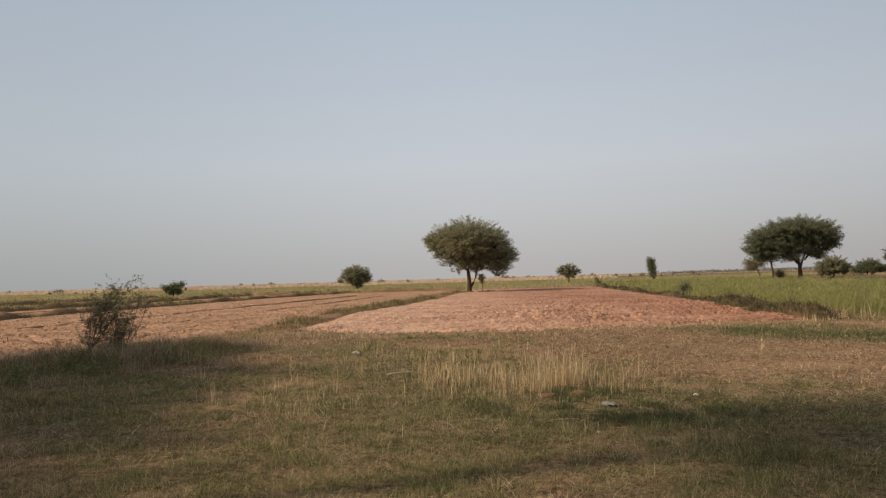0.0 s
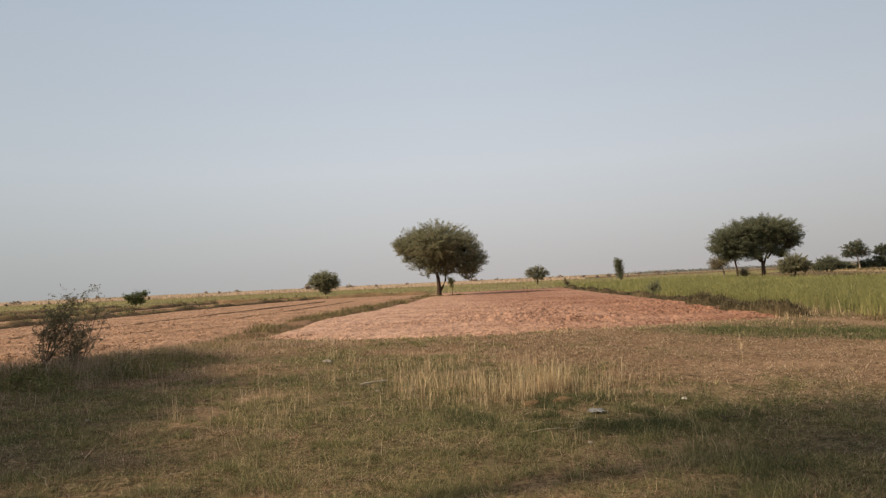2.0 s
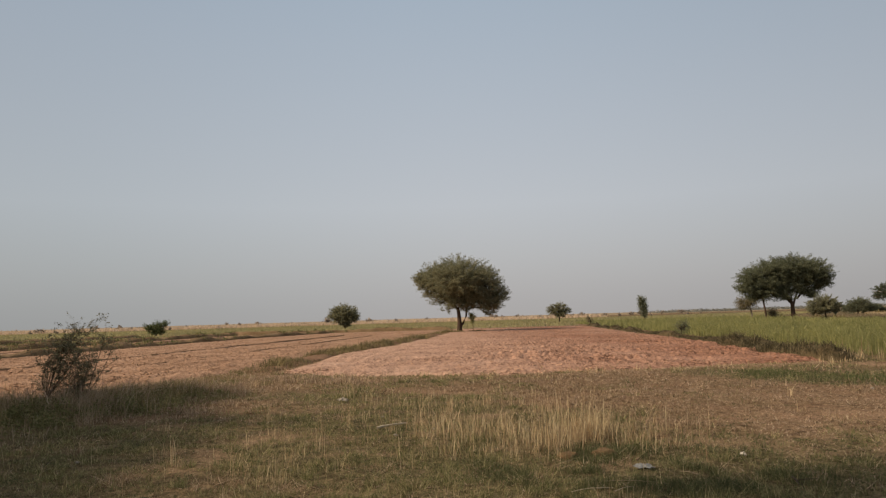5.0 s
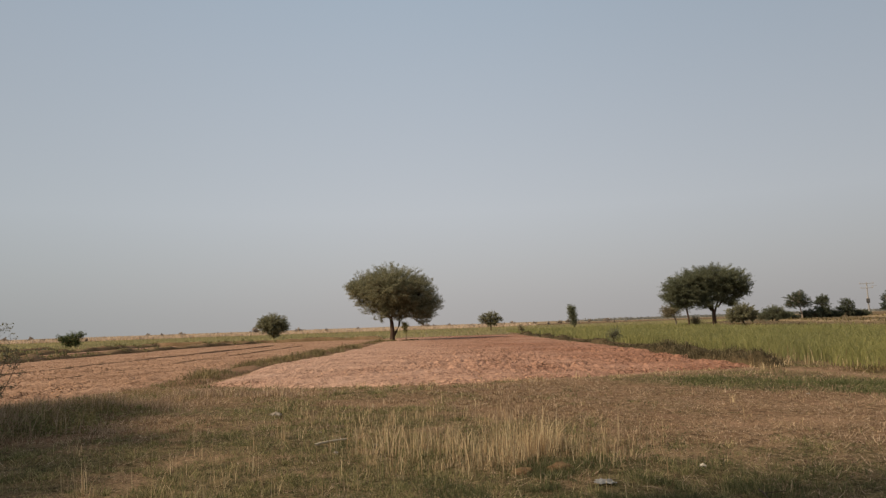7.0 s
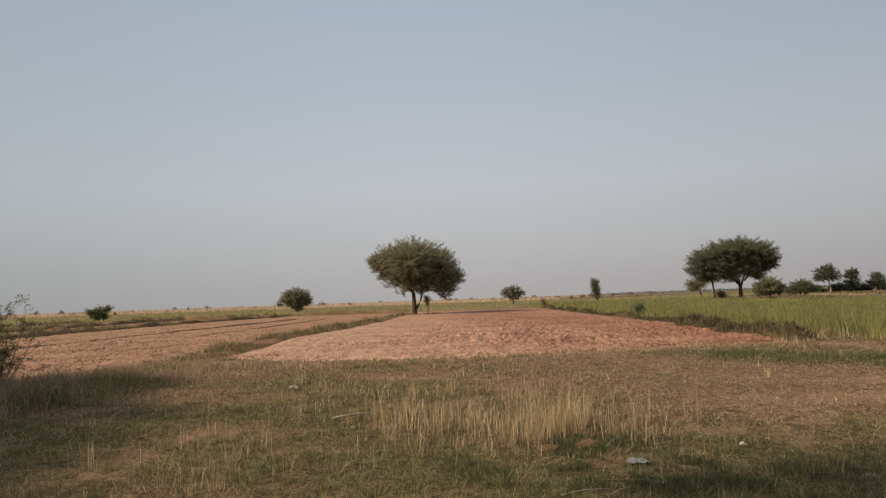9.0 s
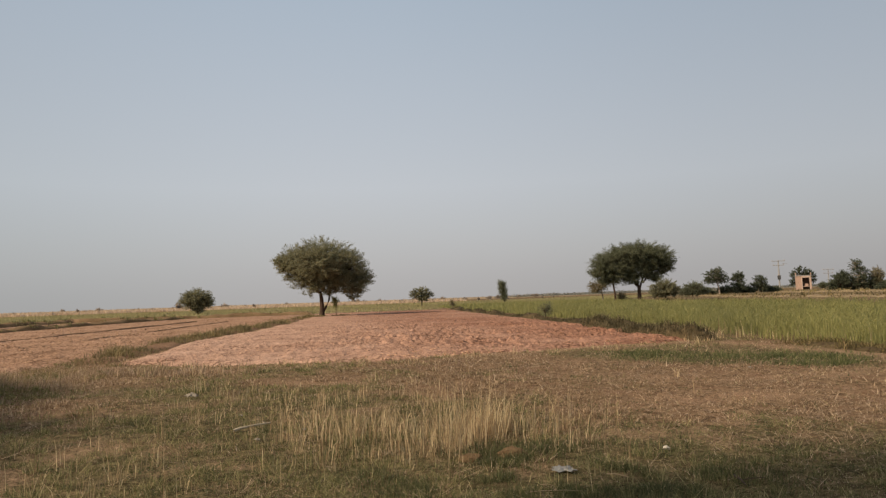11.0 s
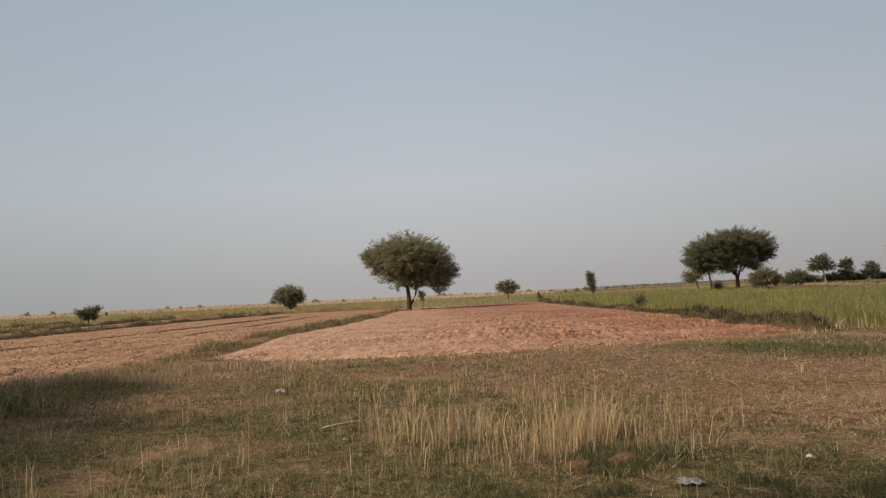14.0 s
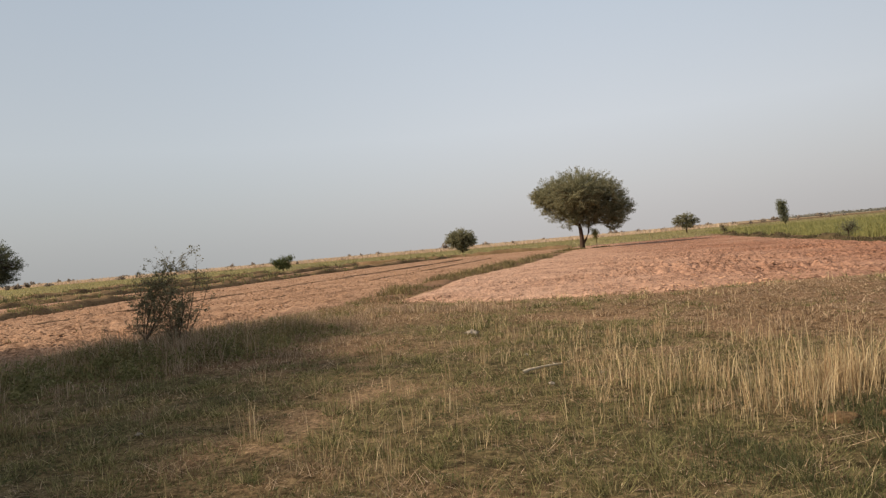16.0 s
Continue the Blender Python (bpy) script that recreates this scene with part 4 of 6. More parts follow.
def crops():
    r = np.random.default_rng(44)
    # standing green crop
    px, py, ph, pw = [], [], [], []
    for n, y0, y1, w, h in ((120000, 6, 30, 0.016, 0.86), (85000, 30, 60, 0.032, 0.84), (40000, 60, 114, 0.075, 0.8)):
        x, y = r.uniform(12, 56, n), r.uniform(y0, y1, n)
        # plants stand in loose clumps with gaps between
        ok = inside(CROP, x, y) & (r.random(n) < 0.3 + 0.9 * step(0.3, 0.6, vnoise(x, y, 0.35, 84)))
        x, y = x[ok], y[ok]
        px.append(x), py.append(y), pw.append(np.full(len(x), w))
        front = step(0.0, 1.2, edge_distance(CROP, x, y))
        ph.append(0.94 * h * (0.35 + 0.75 * r.random(len(x)) ** 0.6) * (0.6 + 0.3 * fbm(x, y, 4.0, 81) + 0.22 * vnoise(x, y, 0.45, 83) + 0.16 * vnoise(x, y, 1.1, 85)) * (0.62 + 0.38 * front))
    x, y, h, w = (np.concatenate(v) for v in (px, py, ph, pw))
    stuff("green_crop", [blades(x, y, ground_z(x, y), h, w * r.uniform(0.6, 1.3, len(x)), np.where(r.random(len(x)) < 0.35, 0.6, 0.2), 0.45, r)], M_CROP, "dense standing yellow-green fodder crop", "crop")
    # arching leaves and loose tops
    n = 62000
    x, y = r.uniform(12, 36, n), 6 + 44 * r.random(n) ** 1.4
    ok = inside(CROP, x, y)
    x, y = x[ok], y[ok]
    lift = r.uniform(0.3, 0.72, len(x)) * (0.7 + 0.4 * vnoise(x, y, 0.45, 83))
    stuff("crop_leaves", [blades(x, y, ground_z(x, y) + lift, r.uniform(0.08, 0.26, len(x)), 0.007 + np.hypot(x, y) * 0.0004, 1.3, 0.8, r, 0.5)], M_CROP, "arching leaves and loose tops of the fodder crop", "crop")
    # pale stems at its front
    n = 330
    x, y = r.uniform(12.0, 14.4, n), 8 + 36 * r.random(n) ** 1.3
    d = edge_distance(CROP, x, y)
    ok = inside(CROP, x, y) & (d < 0.9) & (r.random(n) < step(0.35, 0.65, fbm(x, y, 1.5, 87)))
    x, y = x[ok], y[ok]
    stuff("crop_stems", [blades(x, y, ground_z(x, y), r.uniform(0.25, 0.7, len(x)), 0.004 + np.hypot(x, y) * 0.0004, 0.25, 0.2, r)], M_STRAW, "dry pale stems along the edge of the crop", "crop")
    # far green field
    n = 200000
    yy = 22 + (235 - 22) * r.random(n) ** 0.8
    xx = r.uniform(-300, 100, n)
    ok = inside(FAR_GREEN, xx, yy) & (np.abs(xx) < 40 + yy * 1.15)
    x, y = xx[ok], yy[ok]
    d = np.hypot(x, y)
    h = (0.16 + 0.3 * r.random(len(x)) ** 1.5) * (0.45 + 1.0 * fbm(x, y, 9.0, 91))
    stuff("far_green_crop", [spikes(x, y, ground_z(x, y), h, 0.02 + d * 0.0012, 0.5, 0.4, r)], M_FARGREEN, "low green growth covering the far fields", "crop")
    n = 90000
    y = 240 + 180 * r.random(n) ** 1.6
    x = r.uniform(-480, 150, n)
    ok = inside(FAR_REED, x, y)
    x, y = x[ok], y[ok]
    h = (0.8 + 1.1 * r.random(len(x)) ** 1.5) * (0.6 + 0.8 * fbm(x, y, 30.0, 95))
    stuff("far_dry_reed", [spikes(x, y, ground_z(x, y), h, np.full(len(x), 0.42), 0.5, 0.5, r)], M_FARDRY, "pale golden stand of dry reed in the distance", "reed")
    # stubble and weeds of the fallow ground behind the crop
    n = 75000
    x, y = r.uniform(30, 130, n), 12 + 170 * r.random(n) ** 1.2
    ok = ~inside(CROP, x, y) & ~inside(FAR_GREEN, x, y) & (x > 29 + 0.1 * y)
    x, y = x[ok], y[ok]
    h = 0.03 + 0.16 * r.random(len(x)) ** 2 * fbm(x, y, 7.0, 97)
    stuff("fallow_stubble", [spikes(x, y, ground_z(x, y), h, 0.02 + np.hypot(x, y) * 0.0013, 0.6, 0.5, r)], M_STUBBLE, "brown stubble and weeds on the fallow ground", "stubble")


# ---------------------------------------------------------------- earth bunds between the fields
def bund(name, line, width, height, weeds, label, seed, mat=None, weed_h=0.3, weed_mat=None, rough=0.0, steep=0.45, even=False, cover=0.42, fine=1.0):
    r = np.random.default_rng(seed)
    line = np.array(line, float)
    seg = np.hypot(*np.diff(line, axis=0).T)
    s = np.r_[0, np.cumsum(seg)]
    at = spaced([(0, 0.25), (min(20, s[-1]), 0.35), (s[-1] + 0.01, 1.2)]) if s[-1] > 20.5 else np.arange(0, s[-1], 0.25)
    cx, cy = np.interp(at, s, line[:, 0]), np.interp(at, s, line[:, 1])
    tx, ty = np.gradient(cx), np.gradient(cy)
    ln = np.hypot(tx, ty) + 1e-9
    nx_, ny_ = ty / ln, -tx / ln
    wob = (fbm(at, at * 0 + seed, 2.5, seed) - 0.5) * width * 0.6
    cross = np.linspace(-1, 1, 11)
    X = cx[:, None] + nx_[:, None] * (cross * width * 0.6 + wob[:, None])
    Y = cy[:, None] + ny_[:, None] * (cross * width * 0.6 + wob[:, None])
    lump = np.clip(0.25 + 1.2 * fbm(X, Y, 1.5, seed + 3) + rough * 2.0 * (vnoise(X, Y, 3.2, seed + 4) - 0.55), 0.12, 1.6) + 0.6 * (fbm(X, Y, 0.35, seed + 5) - 0.5)
    if even:
        lump = 0.8 + 0.4 * fbm(X, Y, 2.5, seed + 3)
    ends = np.minimum(step(0, 1.0, at), step(0, 1.0, s[-1] - at))[:, None]
    Z = ground_z(X, Y) - 0.06 + (height + 0.06) * np.clip(np.cos(cross * np.pi / 2), 0, 1)[None] ** steep * lump * ends
    a, b = X.shape
    i, j = np.meshgrid(np.arange(a - 1), np.arange(b - 1), indexing="ij")
    q = np.stack([i * b + j, i * b + j + 1, (i + 1) * b + j + 1, (i + 1) * b + j], -1).reshape(-1, 4)
    me = smooth(mesh_from(name, np.stack([X.ravel(), Y.ravel(), Z.ravel()], -1), q))
    me.materials.append(mat or M_BUND)
    ob = tagged(new(name, me), label, "bund", kind="structure")
    if weeds:
        k = r.integers(0, a * b, weeds)
        bx, by, bz = X.ravel()[k] + r.normal(0, 0.1, weeds), Y.ravel()[k] + r.normal(0, 0.1, weeds), Z.ravel()[k]
        ok = fbm(bx, by, 1.6, seed + 9) > cover
        bx, by, bz = bx[ok], by[ok], bz[ok]
        h = weed_h * r.uniform(0.3, 1.2, len(bx)) * (0.4 + fbm(bx, by, 2.0, seed + 11)) * (0.45 + 1.1 * step(0.35, 0.7, vnoise(bx, by, 0.7, seed + 13)))
        v, f = blades(bx, by, bz, h, (0.008 + np.hypot(bx, by) * 0.0009) * fine, 0.5 if fine == 1.0 else 0.9, 0.35, r)
        w = part("weeds", mesh_from("weeds", v, f), weed_mat or M_WEED, ob, "dull weeds growing along the bund")
        tagged(w, kind="stuff")
    return ob


def bunds():
    # a dark low mound stands in for the shade beside the trunk
    bund("shade_litter_patch", [(0.5, 72.7), (1.6, 72.7), (3.4, 72.9)], 1.7, 0.16, 500, "dark ground patch in place of a thorn tree's shade", 121, mat=M_BANK, weed_h=0.15, weed_mat=M_BANKWEED, steep=0.8, even=True)
    bund("shade_litter_patch", [(-2.2, 72.1), (-0.7, 72.3), (0.8, 72.3)], 1.3, 0.12, 700, "dry grass and litter round the foot of a thorn tree", 123, mat=M_BUND, weed_h=0.22, weed_mat=M_WEED_PALE, steep=0.8, cover=0.3, fine=0.7)
    bund("earth_bund", [(-6.4, 21.0), (-6.2, 26.0), (-6.1, 31.5), (-4.3, 43.5), (-2.5, 57.0), (-2.2, 66.0)], 1.2, 0.12, 10000, "low grassy bund between two ploughed fields", 101, mat=M_RIDGE, weed_h=0.27, weed_mat=M_BUNDWEED, cover=0.42, fine=0.5)
    bund("earth_bund", [(-22.6, 8.0), (-23.9, 26.0), (-25.4, 38.0), (-24.5, 54.0), (-22.0, 72.0), (-17.0, 89.0)], 1.1, 0.4, 5000, "weedy bund along a ploughed strip", 102, weed_h=0.2, weed_mat=M_WEED_GREEN)
    bund("earth_bund", [(-34.5, 14.0), (-36.2, 38.0), (-35.2, 52.0), (-32.5, 70.0), (-30.0, 90.0), (-14.0, 92.0), (-1.0, 91.5)], 1.6, 0.45, 6500, "weedy bund at the far edge of the ploughed land", 103, weed_h=0.26, weed_mat=M_WEED_GREEN)
    bund("earth_bund", [(-48.0, 20.0), (-51.0, 54.0), (-49.0, 80.0), (-46.0, 98.0)], 1.6, 0.45, 3000, "low bund among green growth", 104, weed_h=0.26, weed_mat=M_WEED_GREEN)
    for k, line in enumerate(([(-19.8, 10.0), (-18.2, 22.0), (-16.6, 28.0), (-14.8, 45.0), (-11.5, 70.0)], [(-14.8, 10.5), (-13.4, 16.0), (-12.2, 24.0), (-10.5, 42.0), (-8.2, 66.0)], [(-30.2, 14.0), (-30.4, 38.0), (-29.5, 54.0), (-27.0, 80.0)])):
        bund("furrow_ridge", line, 0.3, (0.18, 0.15, 0.16)[k], 160, "low earthen ridge across ploughed soil", 110 + k, mat=M_RIDGE, steep=0.7, weed_h=0.1, even=True)
    bund("ditch_bank", [(11.75, 20.4), (11.8, 22.0), (12.0, 25.0), (12.6, 31.0), (13.1, 40.0), (14.2, 56.0), (16.6, 88.0)], 0.8, 0.2, 12000, "dark weedy bank between ploughed soil and crop", 105, mat=M_BANK, weed_h=0.17, rough=1.0, weed_mat=M_BANKWEED, cover=0.42, fine=0.6)
    bund("ditch_bank", [(11.3, 19.2), (10.95, 20.6), (10.95, 22.5), (11.3, 25.5), (11.9, 30.0)], 0.85, 0.36, 8000, "dark crumbling bank at the corner of the ploughed soil", 122, mat=M_BANK, weed_h=0.17, rough=0.4, weed_mat=M_BANKWEED, cover=0.3, fine=0.6)
    bund("ditch_bank", [(13.2, 8.0), (12.5, 11.0), (12.2, 14.0), (12.35, 17.4)], 0.7, 0.1, 4500, "low weedy lip at the foot of the crop", 106, mat=M_BANK, weed_h=0.16, cover=0.36, weed_mat=M_WEED, fine=0.6)
    bund("fallow_ridge", [(30.5, 14.0), (34.5, 40.0), (42.5, 74.0), (50.0, 98.0)], 1.4, 0.2, 4500, "low ridge of brown fallow ground", 107, mat=M_FALLOW, weed_h=0.3, weed_mat=M_WEED)
    bund("fallow_ridge", [(46.0, 24.0), (54.0, 52.0), (64.0, 96.0), (74.0, 130.0)], 2.4, 0.25, 3500, "low ridge of brown fallow ground", 108, mat=M_FALLOW, weed_h=0.35, weed_mat=M_WEED)
    bund("fallow_ridge", [(70.0, 42.0), (84.0, 84.0), (100.0, 140.0)], 2.4, 0.28, 3000, "low ridge of brown fallow ground", 109, mat=M_FALLOW, weed_h=0.4, weed_mat=M_WEED_PALE)


# ---------------------------------------------------------------- trees
def leaf_cards(c, size, rng, flat=0.35, way=None):
    """Small kite-shaped leaves at the points c, each two triangles; way: where they mostly point."""
    n = len(c)
    d = rng.normal(0, 1, (n, 3))
    d[:, 2] *= flat
    if way is not None:
        d = d * 0.55 + way * 1.1
    d /= np.linalg.norm(d, axis=1)[:, None]
    e = rng.normal(0, 1, (n, 3))
    e -= (e * d).sum(1)[:, None] * d
    e /= np.linalg.norm(e, axis=1)[:, None]
    s = size * rng.uniform(0.6, 1.4, n)[:, None]
    k = 0.42 if way is None else 0.3
    v = np.stack([c - d * s, c + e * s * k, c + d * s, c - e * s * k], 1).reshape(-1, 3)
    return v, np.arange(4 * n).reshape(-1, 4)


def slivers(c, size, rng, way):
    """Slender feathery leaves at the points c, one triangle each, that point mostly the given way."""
    n = len(c)
    d = rng.normal(0, 1, (n, 3)) * 0.5 + way
    d /= np.linalg.norm(d, axis=1)[:, None]
    e = rng.normal(0, 1, (n, 3))
    e -= (e * d).sum(1)[:, None] * d
    e /= np.linalg.norm(e, axis=1)[:, None]
    s = size * rng.uniform(0.6, 1.4, n)[:, None]
    v = np.stack([c - d * s + e * s * 0.3, c - d * s - e * s * 0.3, c + d * s], 1).reshape(-1, 3)
    return v, np.arange(3 * n).reshape(-1, 3)


def curve_to(a, b, ra, rb, rng, n=5, sag=0.12):
    a, b = np.asarray(a, float), np.asarray(b, float)
    t = np.linspace(0, 1, n)[:, None]
    p = a + (b - a) * t
    k = rng.normal(0, 1, 3) * np.linalg.norm(b - a) * sag
    k[2] = abs(k[2])
    p = p + k * np.sin(t * np.pi)
    return np.c_[p, ra + (rb - ra) * t[:, 0] ** 0.8]


def tree(name, place, lobes, stems, tips, leaves, size, mat, label, seed, category="tree", bark=None, group="", grown=1.0, shell=0.55, spray=0.32, twig=0.018, droop=0.0, turn=0.0, trunk_sides=9, feather=False):
    """lobes: (x, y, z, rx, ry, rz) of the crown, and how dense each is (1 if left out); stems: lists of (x, y, z, radius) that rise from the ground."""
    r = np.random.default_rng(seed)
    root = thing(name, place, label, category, group, turn=turn)
    bark = bark or M_BARK
    dense = np.array([l[6] if len(l) > 6 else 1.0 for l in lobes])
    L = np.array([l[:6] for l in lobes], float)
    for s in stems:
        part("trunk", tubes([np.array(s, float)], trunk_sides), bark, root)
    heads = [np.array(s[-1], float) for s in stems]
    limbs = []
    for l in L:
        h = min(heads, key=lambda q: np.linalg.norm(q[:3] - l[:3]))
        end = l[:3] + np.array([0, 0, -0.15 * l[5]])
        c = curve_to(h[:3], end, h[3] * 0.62, max(0.03, h[3] * 0.2), r, 7)
        limbs.append(c)
        part("limb", tubes([c], 6), bark, root)
    # tips spread through the lobes by volume, mostly towards their skins
    vol = (L[:, 3] * L[:, 4] + L[:, 3] * L[:, 5] + L[:, 4] * L[:, 5]) * dense
    which = r.choice(len(L), tips, p=vol / vol.sum())
    d = r.normal(0, 1, (tips, 3))
    d /= np.linalg.norm(d, axis=1)[:, None]
    rad = (shell + (1 - shell) * r.random(tips)) * r.uniform(0.86, 1.1, tips)
    rad = np.where(r.random(tips) < 0.2, r.random(tips), rad)
    pts = L[which, :3] + d * rad[:, None] * L[which, 3:]
    pts[:, 2] = np.maximum(pts[:, 2], 0.05)
    nodes = np.concatenate([c[2:, :3] for c in limbs])
    twigs = []
    step_by = max(1, tips // 420)
    for p in pts[::step_by]:
        k = np.argmin(((nodes - p) ** 2).sum(1) + 0.6 * np.abs(nodes[:, 2] - p[2] + 0.3))
        twigs.append(curve_to(nodes[k], p, twig * 1.6, twig * 0.5, r, 4, 0.1))
    tagged(part("branchwork", tubes(twigs, 3), bark, root, "thin branching twigs"), kind="stuff")
    # sprays of leaves along the outer ends of the twigs
    out = pts - (L[which, :3] - np.array([0, 0, 0.4]))
    out /= np.linalg.norm(out, axis=1)[:, None] + 1e-9
    per = max(1, leaves // tips)
    along = r.uniform(-1.4, 0.9, (tips, per, 1)) * spray
    loose = 0.26 if feather else 0.42
    c = pts[:, None] + out[:, None] * along + r.normal(0, spray * loose, (tips, per, 3)) * np.array([1, 1, 0.6])
    c[..., 2] -= droop * np.abs(r.normal(0, 1, c.shape[:2]))
    ways = np.repeat(out, per, 0)
    c = c.reshape(-1, 3)
    ok = c[:, 2] > 0.03
    v, f = slivers(c[ok], size, r, ways[ok]) if feather else leaf_cards(c[ok], size, r, way=ways[ok])
    part("crown", mesh_from("crown", v, f), mat, root)
    root.scale = (grown, grown, grown)
    return root


def trees():
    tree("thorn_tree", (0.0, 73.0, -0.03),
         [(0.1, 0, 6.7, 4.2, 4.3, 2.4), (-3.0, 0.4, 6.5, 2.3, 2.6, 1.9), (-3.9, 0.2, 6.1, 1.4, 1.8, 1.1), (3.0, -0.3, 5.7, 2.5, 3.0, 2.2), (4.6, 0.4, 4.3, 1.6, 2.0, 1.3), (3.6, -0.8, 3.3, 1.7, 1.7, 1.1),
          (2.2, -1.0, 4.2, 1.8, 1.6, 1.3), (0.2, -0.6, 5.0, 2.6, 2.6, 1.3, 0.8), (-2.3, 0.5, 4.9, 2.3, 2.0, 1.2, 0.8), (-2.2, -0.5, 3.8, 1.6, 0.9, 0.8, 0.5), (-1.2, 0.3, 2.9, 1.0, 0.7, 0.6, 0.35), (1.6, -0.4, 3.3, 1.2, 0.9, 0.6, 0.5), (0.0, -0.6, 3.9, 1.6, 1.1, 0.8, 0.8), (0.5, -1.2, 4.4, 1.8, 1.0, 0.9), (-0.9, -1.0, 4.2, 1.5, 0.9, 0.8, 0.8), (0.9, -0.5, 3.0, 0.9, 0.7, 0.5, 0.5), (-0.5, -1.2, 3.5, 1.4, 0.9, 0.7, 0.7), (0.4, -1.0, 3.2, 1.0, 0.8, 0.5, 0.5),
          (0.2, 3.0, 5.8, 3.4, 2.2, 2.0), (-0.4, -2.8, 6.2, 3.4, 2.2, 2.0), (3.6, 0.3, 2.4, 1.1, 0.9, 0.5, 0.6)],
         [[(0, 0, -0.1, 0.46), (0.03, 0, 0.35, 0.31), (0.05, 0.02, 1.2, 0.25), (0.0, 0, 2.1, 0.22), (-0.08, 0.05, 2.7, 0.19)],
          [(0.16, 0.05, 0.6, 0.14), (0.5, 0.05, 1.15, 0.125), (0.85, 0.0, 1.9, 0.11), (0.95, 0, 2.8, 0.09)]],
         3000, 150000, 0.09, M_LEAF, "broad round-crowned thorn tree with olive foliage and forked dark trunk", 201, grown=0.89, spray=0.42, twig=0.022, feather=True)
    tree("thorn_tree", (41.4, 86.5, 0.28),
         [(0.3, 0.2, 6.2, 3.6, 3.2, 1.7), (2.6, 0, 5.7, 2.4, 2.6, 1.6), (4.1, 0.2, 4.8, 1.3, 1.6, 1.1), (-2.6, 0.2, 5.8, 2.5, 2.6, 1.6), (-4.6, 0, 4.9, 2.0, 2.2, 1.5), (-5.6, 0.2, 3.9, 1.2, 1.5, 1.0, 0.8),
          (-3.5, -0.4, 3.9, 2.0, 1.8, 1.2), (-1.9, -0.3, 3.2, 1.4, 1.2, 1.0), (-1.2, -0.4, 4.4, 1.6, 1.3, 1.1, 0.8), (3.4, 0.2, 4.0, 1.4, 1.1, 0.8), (1.9, 0.2, 4.4, 1.4, 1.4, 0.9, 0.8), (1.0, -0.5, 4.9, 1.8, 1.4, 0.9, 0.8), (-0.5, -0.6, 3.7, 1.3, 1.0, 1.0, 0.7), (1.1, -0.4, 3.5, 1.1, 0.9, 0.9, 0.8), (-0.8, -0.5, 2.8, 1.1, 0.9, 0.8, 0.8), (0.3, -0.8, 4.3, 1.4, 1.0, 0.9, 0.7), (2.2, -0.3, 2.9, 1.0, 0.9, 0.6, 0.6), (2.6, 0.2, 3.2, 1.0, 1.0, 0.6, 0.6), (0.0, 2.2, 5.5, 3.0, 1.8, 1.5, 0.6), (-4.3, 0.1, 2.9, 1.5, 1.2, 0.8)],
         [[(0, 0, -0.5, 0.42), (0.02, 0, 0.4, 0.27), (0.0, 0, 1.5, 0.21), (-0.2, 0, 2.5, 0.15)], [(0.04, 0, 1.3, 0.15), (0.4, 0.1, 2.3, 0.12), (0.9, 0.1, 3.4, 0.1)], [(-0.25, 0, 1.9, 0.16), (-0.9, 0.1, 3.0, 0.13), (-1.5, 0.1, 4.0, 0.1)], [(0.6, 0, 2.3, 0.13), (1.5, 0, 3.4, 0.1)]],
         2500, 130000, 0.09, M_LEAF_DARK, "spreading flat-topped thorn tree with open dark foliage", 202, spray=0.45, twig=0.022, feather=True)
    tree("shrub", (1.45, 72.6, -0.05), [(-0.15, -0.3, 1.9, 0.5, 0.4, 0.45), (-0.05, -0.2, 1.4, 0.25, 0.2, 0.35)], [[(0, 0, -0.05, 0.04), (0, -0.1, 1.0, 0.03)]], 60, 800, 0.08, M_CROP, "small fresh green shrub under a thorn tree", 232, "shrub", grown=0.89, spray=0.2, twig=0.01)
    tree("thorn_tree", (39.6, 90.0, 0.07), [(-0.3, 0, 3.4, 1.8, 1.6, 1.2), (-1.4, 0.2, 4.2, 1.6, 1.4, 1.1)], [[(0, 0, -0.3, 0.16), (-0.05, 0, 1.2, 0.12), (-0.25, 0, 2.4, 0.1)]],
         260, 6000, 0.1, M_LEAF_DARK, "slim thorn tree beside a larger one", 203)
    tree("thorn_tree", (38.7, 92.3, 0.07), [(-0.5, 0, 2.4, 1.5, 1.4, 0.8), (-1.0, 0, 1.9, 1.1, 1.0, 0.6)], [[(0, 0, -0.3, 0.13), (0.05, 0, 0.8, 0.1), (-0.15, 0, 1.6, 0.08)]],
         200, 4000, 0.09, M_LEAF_GREY, "small pale thin-leaved tree at the crop's edge", 204, bark=M_PALE_BARK)
    tree("shrub", (39.6, 88.0, 0.07), [(0, 0, 0.75, 0.7, 0.6, 0.6)], [[(0, 0, -0.2, 0.05), (0, 0, 0.4, 0.04)]], 90, 1800, 0.07, M_LEAF_GREY, "low brownish shrub under a thorn tree", 205, "shrub")
    tree("shrub", (12.9, 39.6, 0.05), [(0, 0, 0.36, 0.36, 0.3, 0.24), (0.12, 0, 0.52, 0.2, 0.2, 0.18)], [[(0, 0, -0.05, 0.02), (0, 0, 0.25, 0.015)]], 60, 700, 0.03, M_LEAF_DARK, "small dusty weed bush on the ditch bank", 230, "shrub", grown=1.5, spray=0.1, twig=0.006)
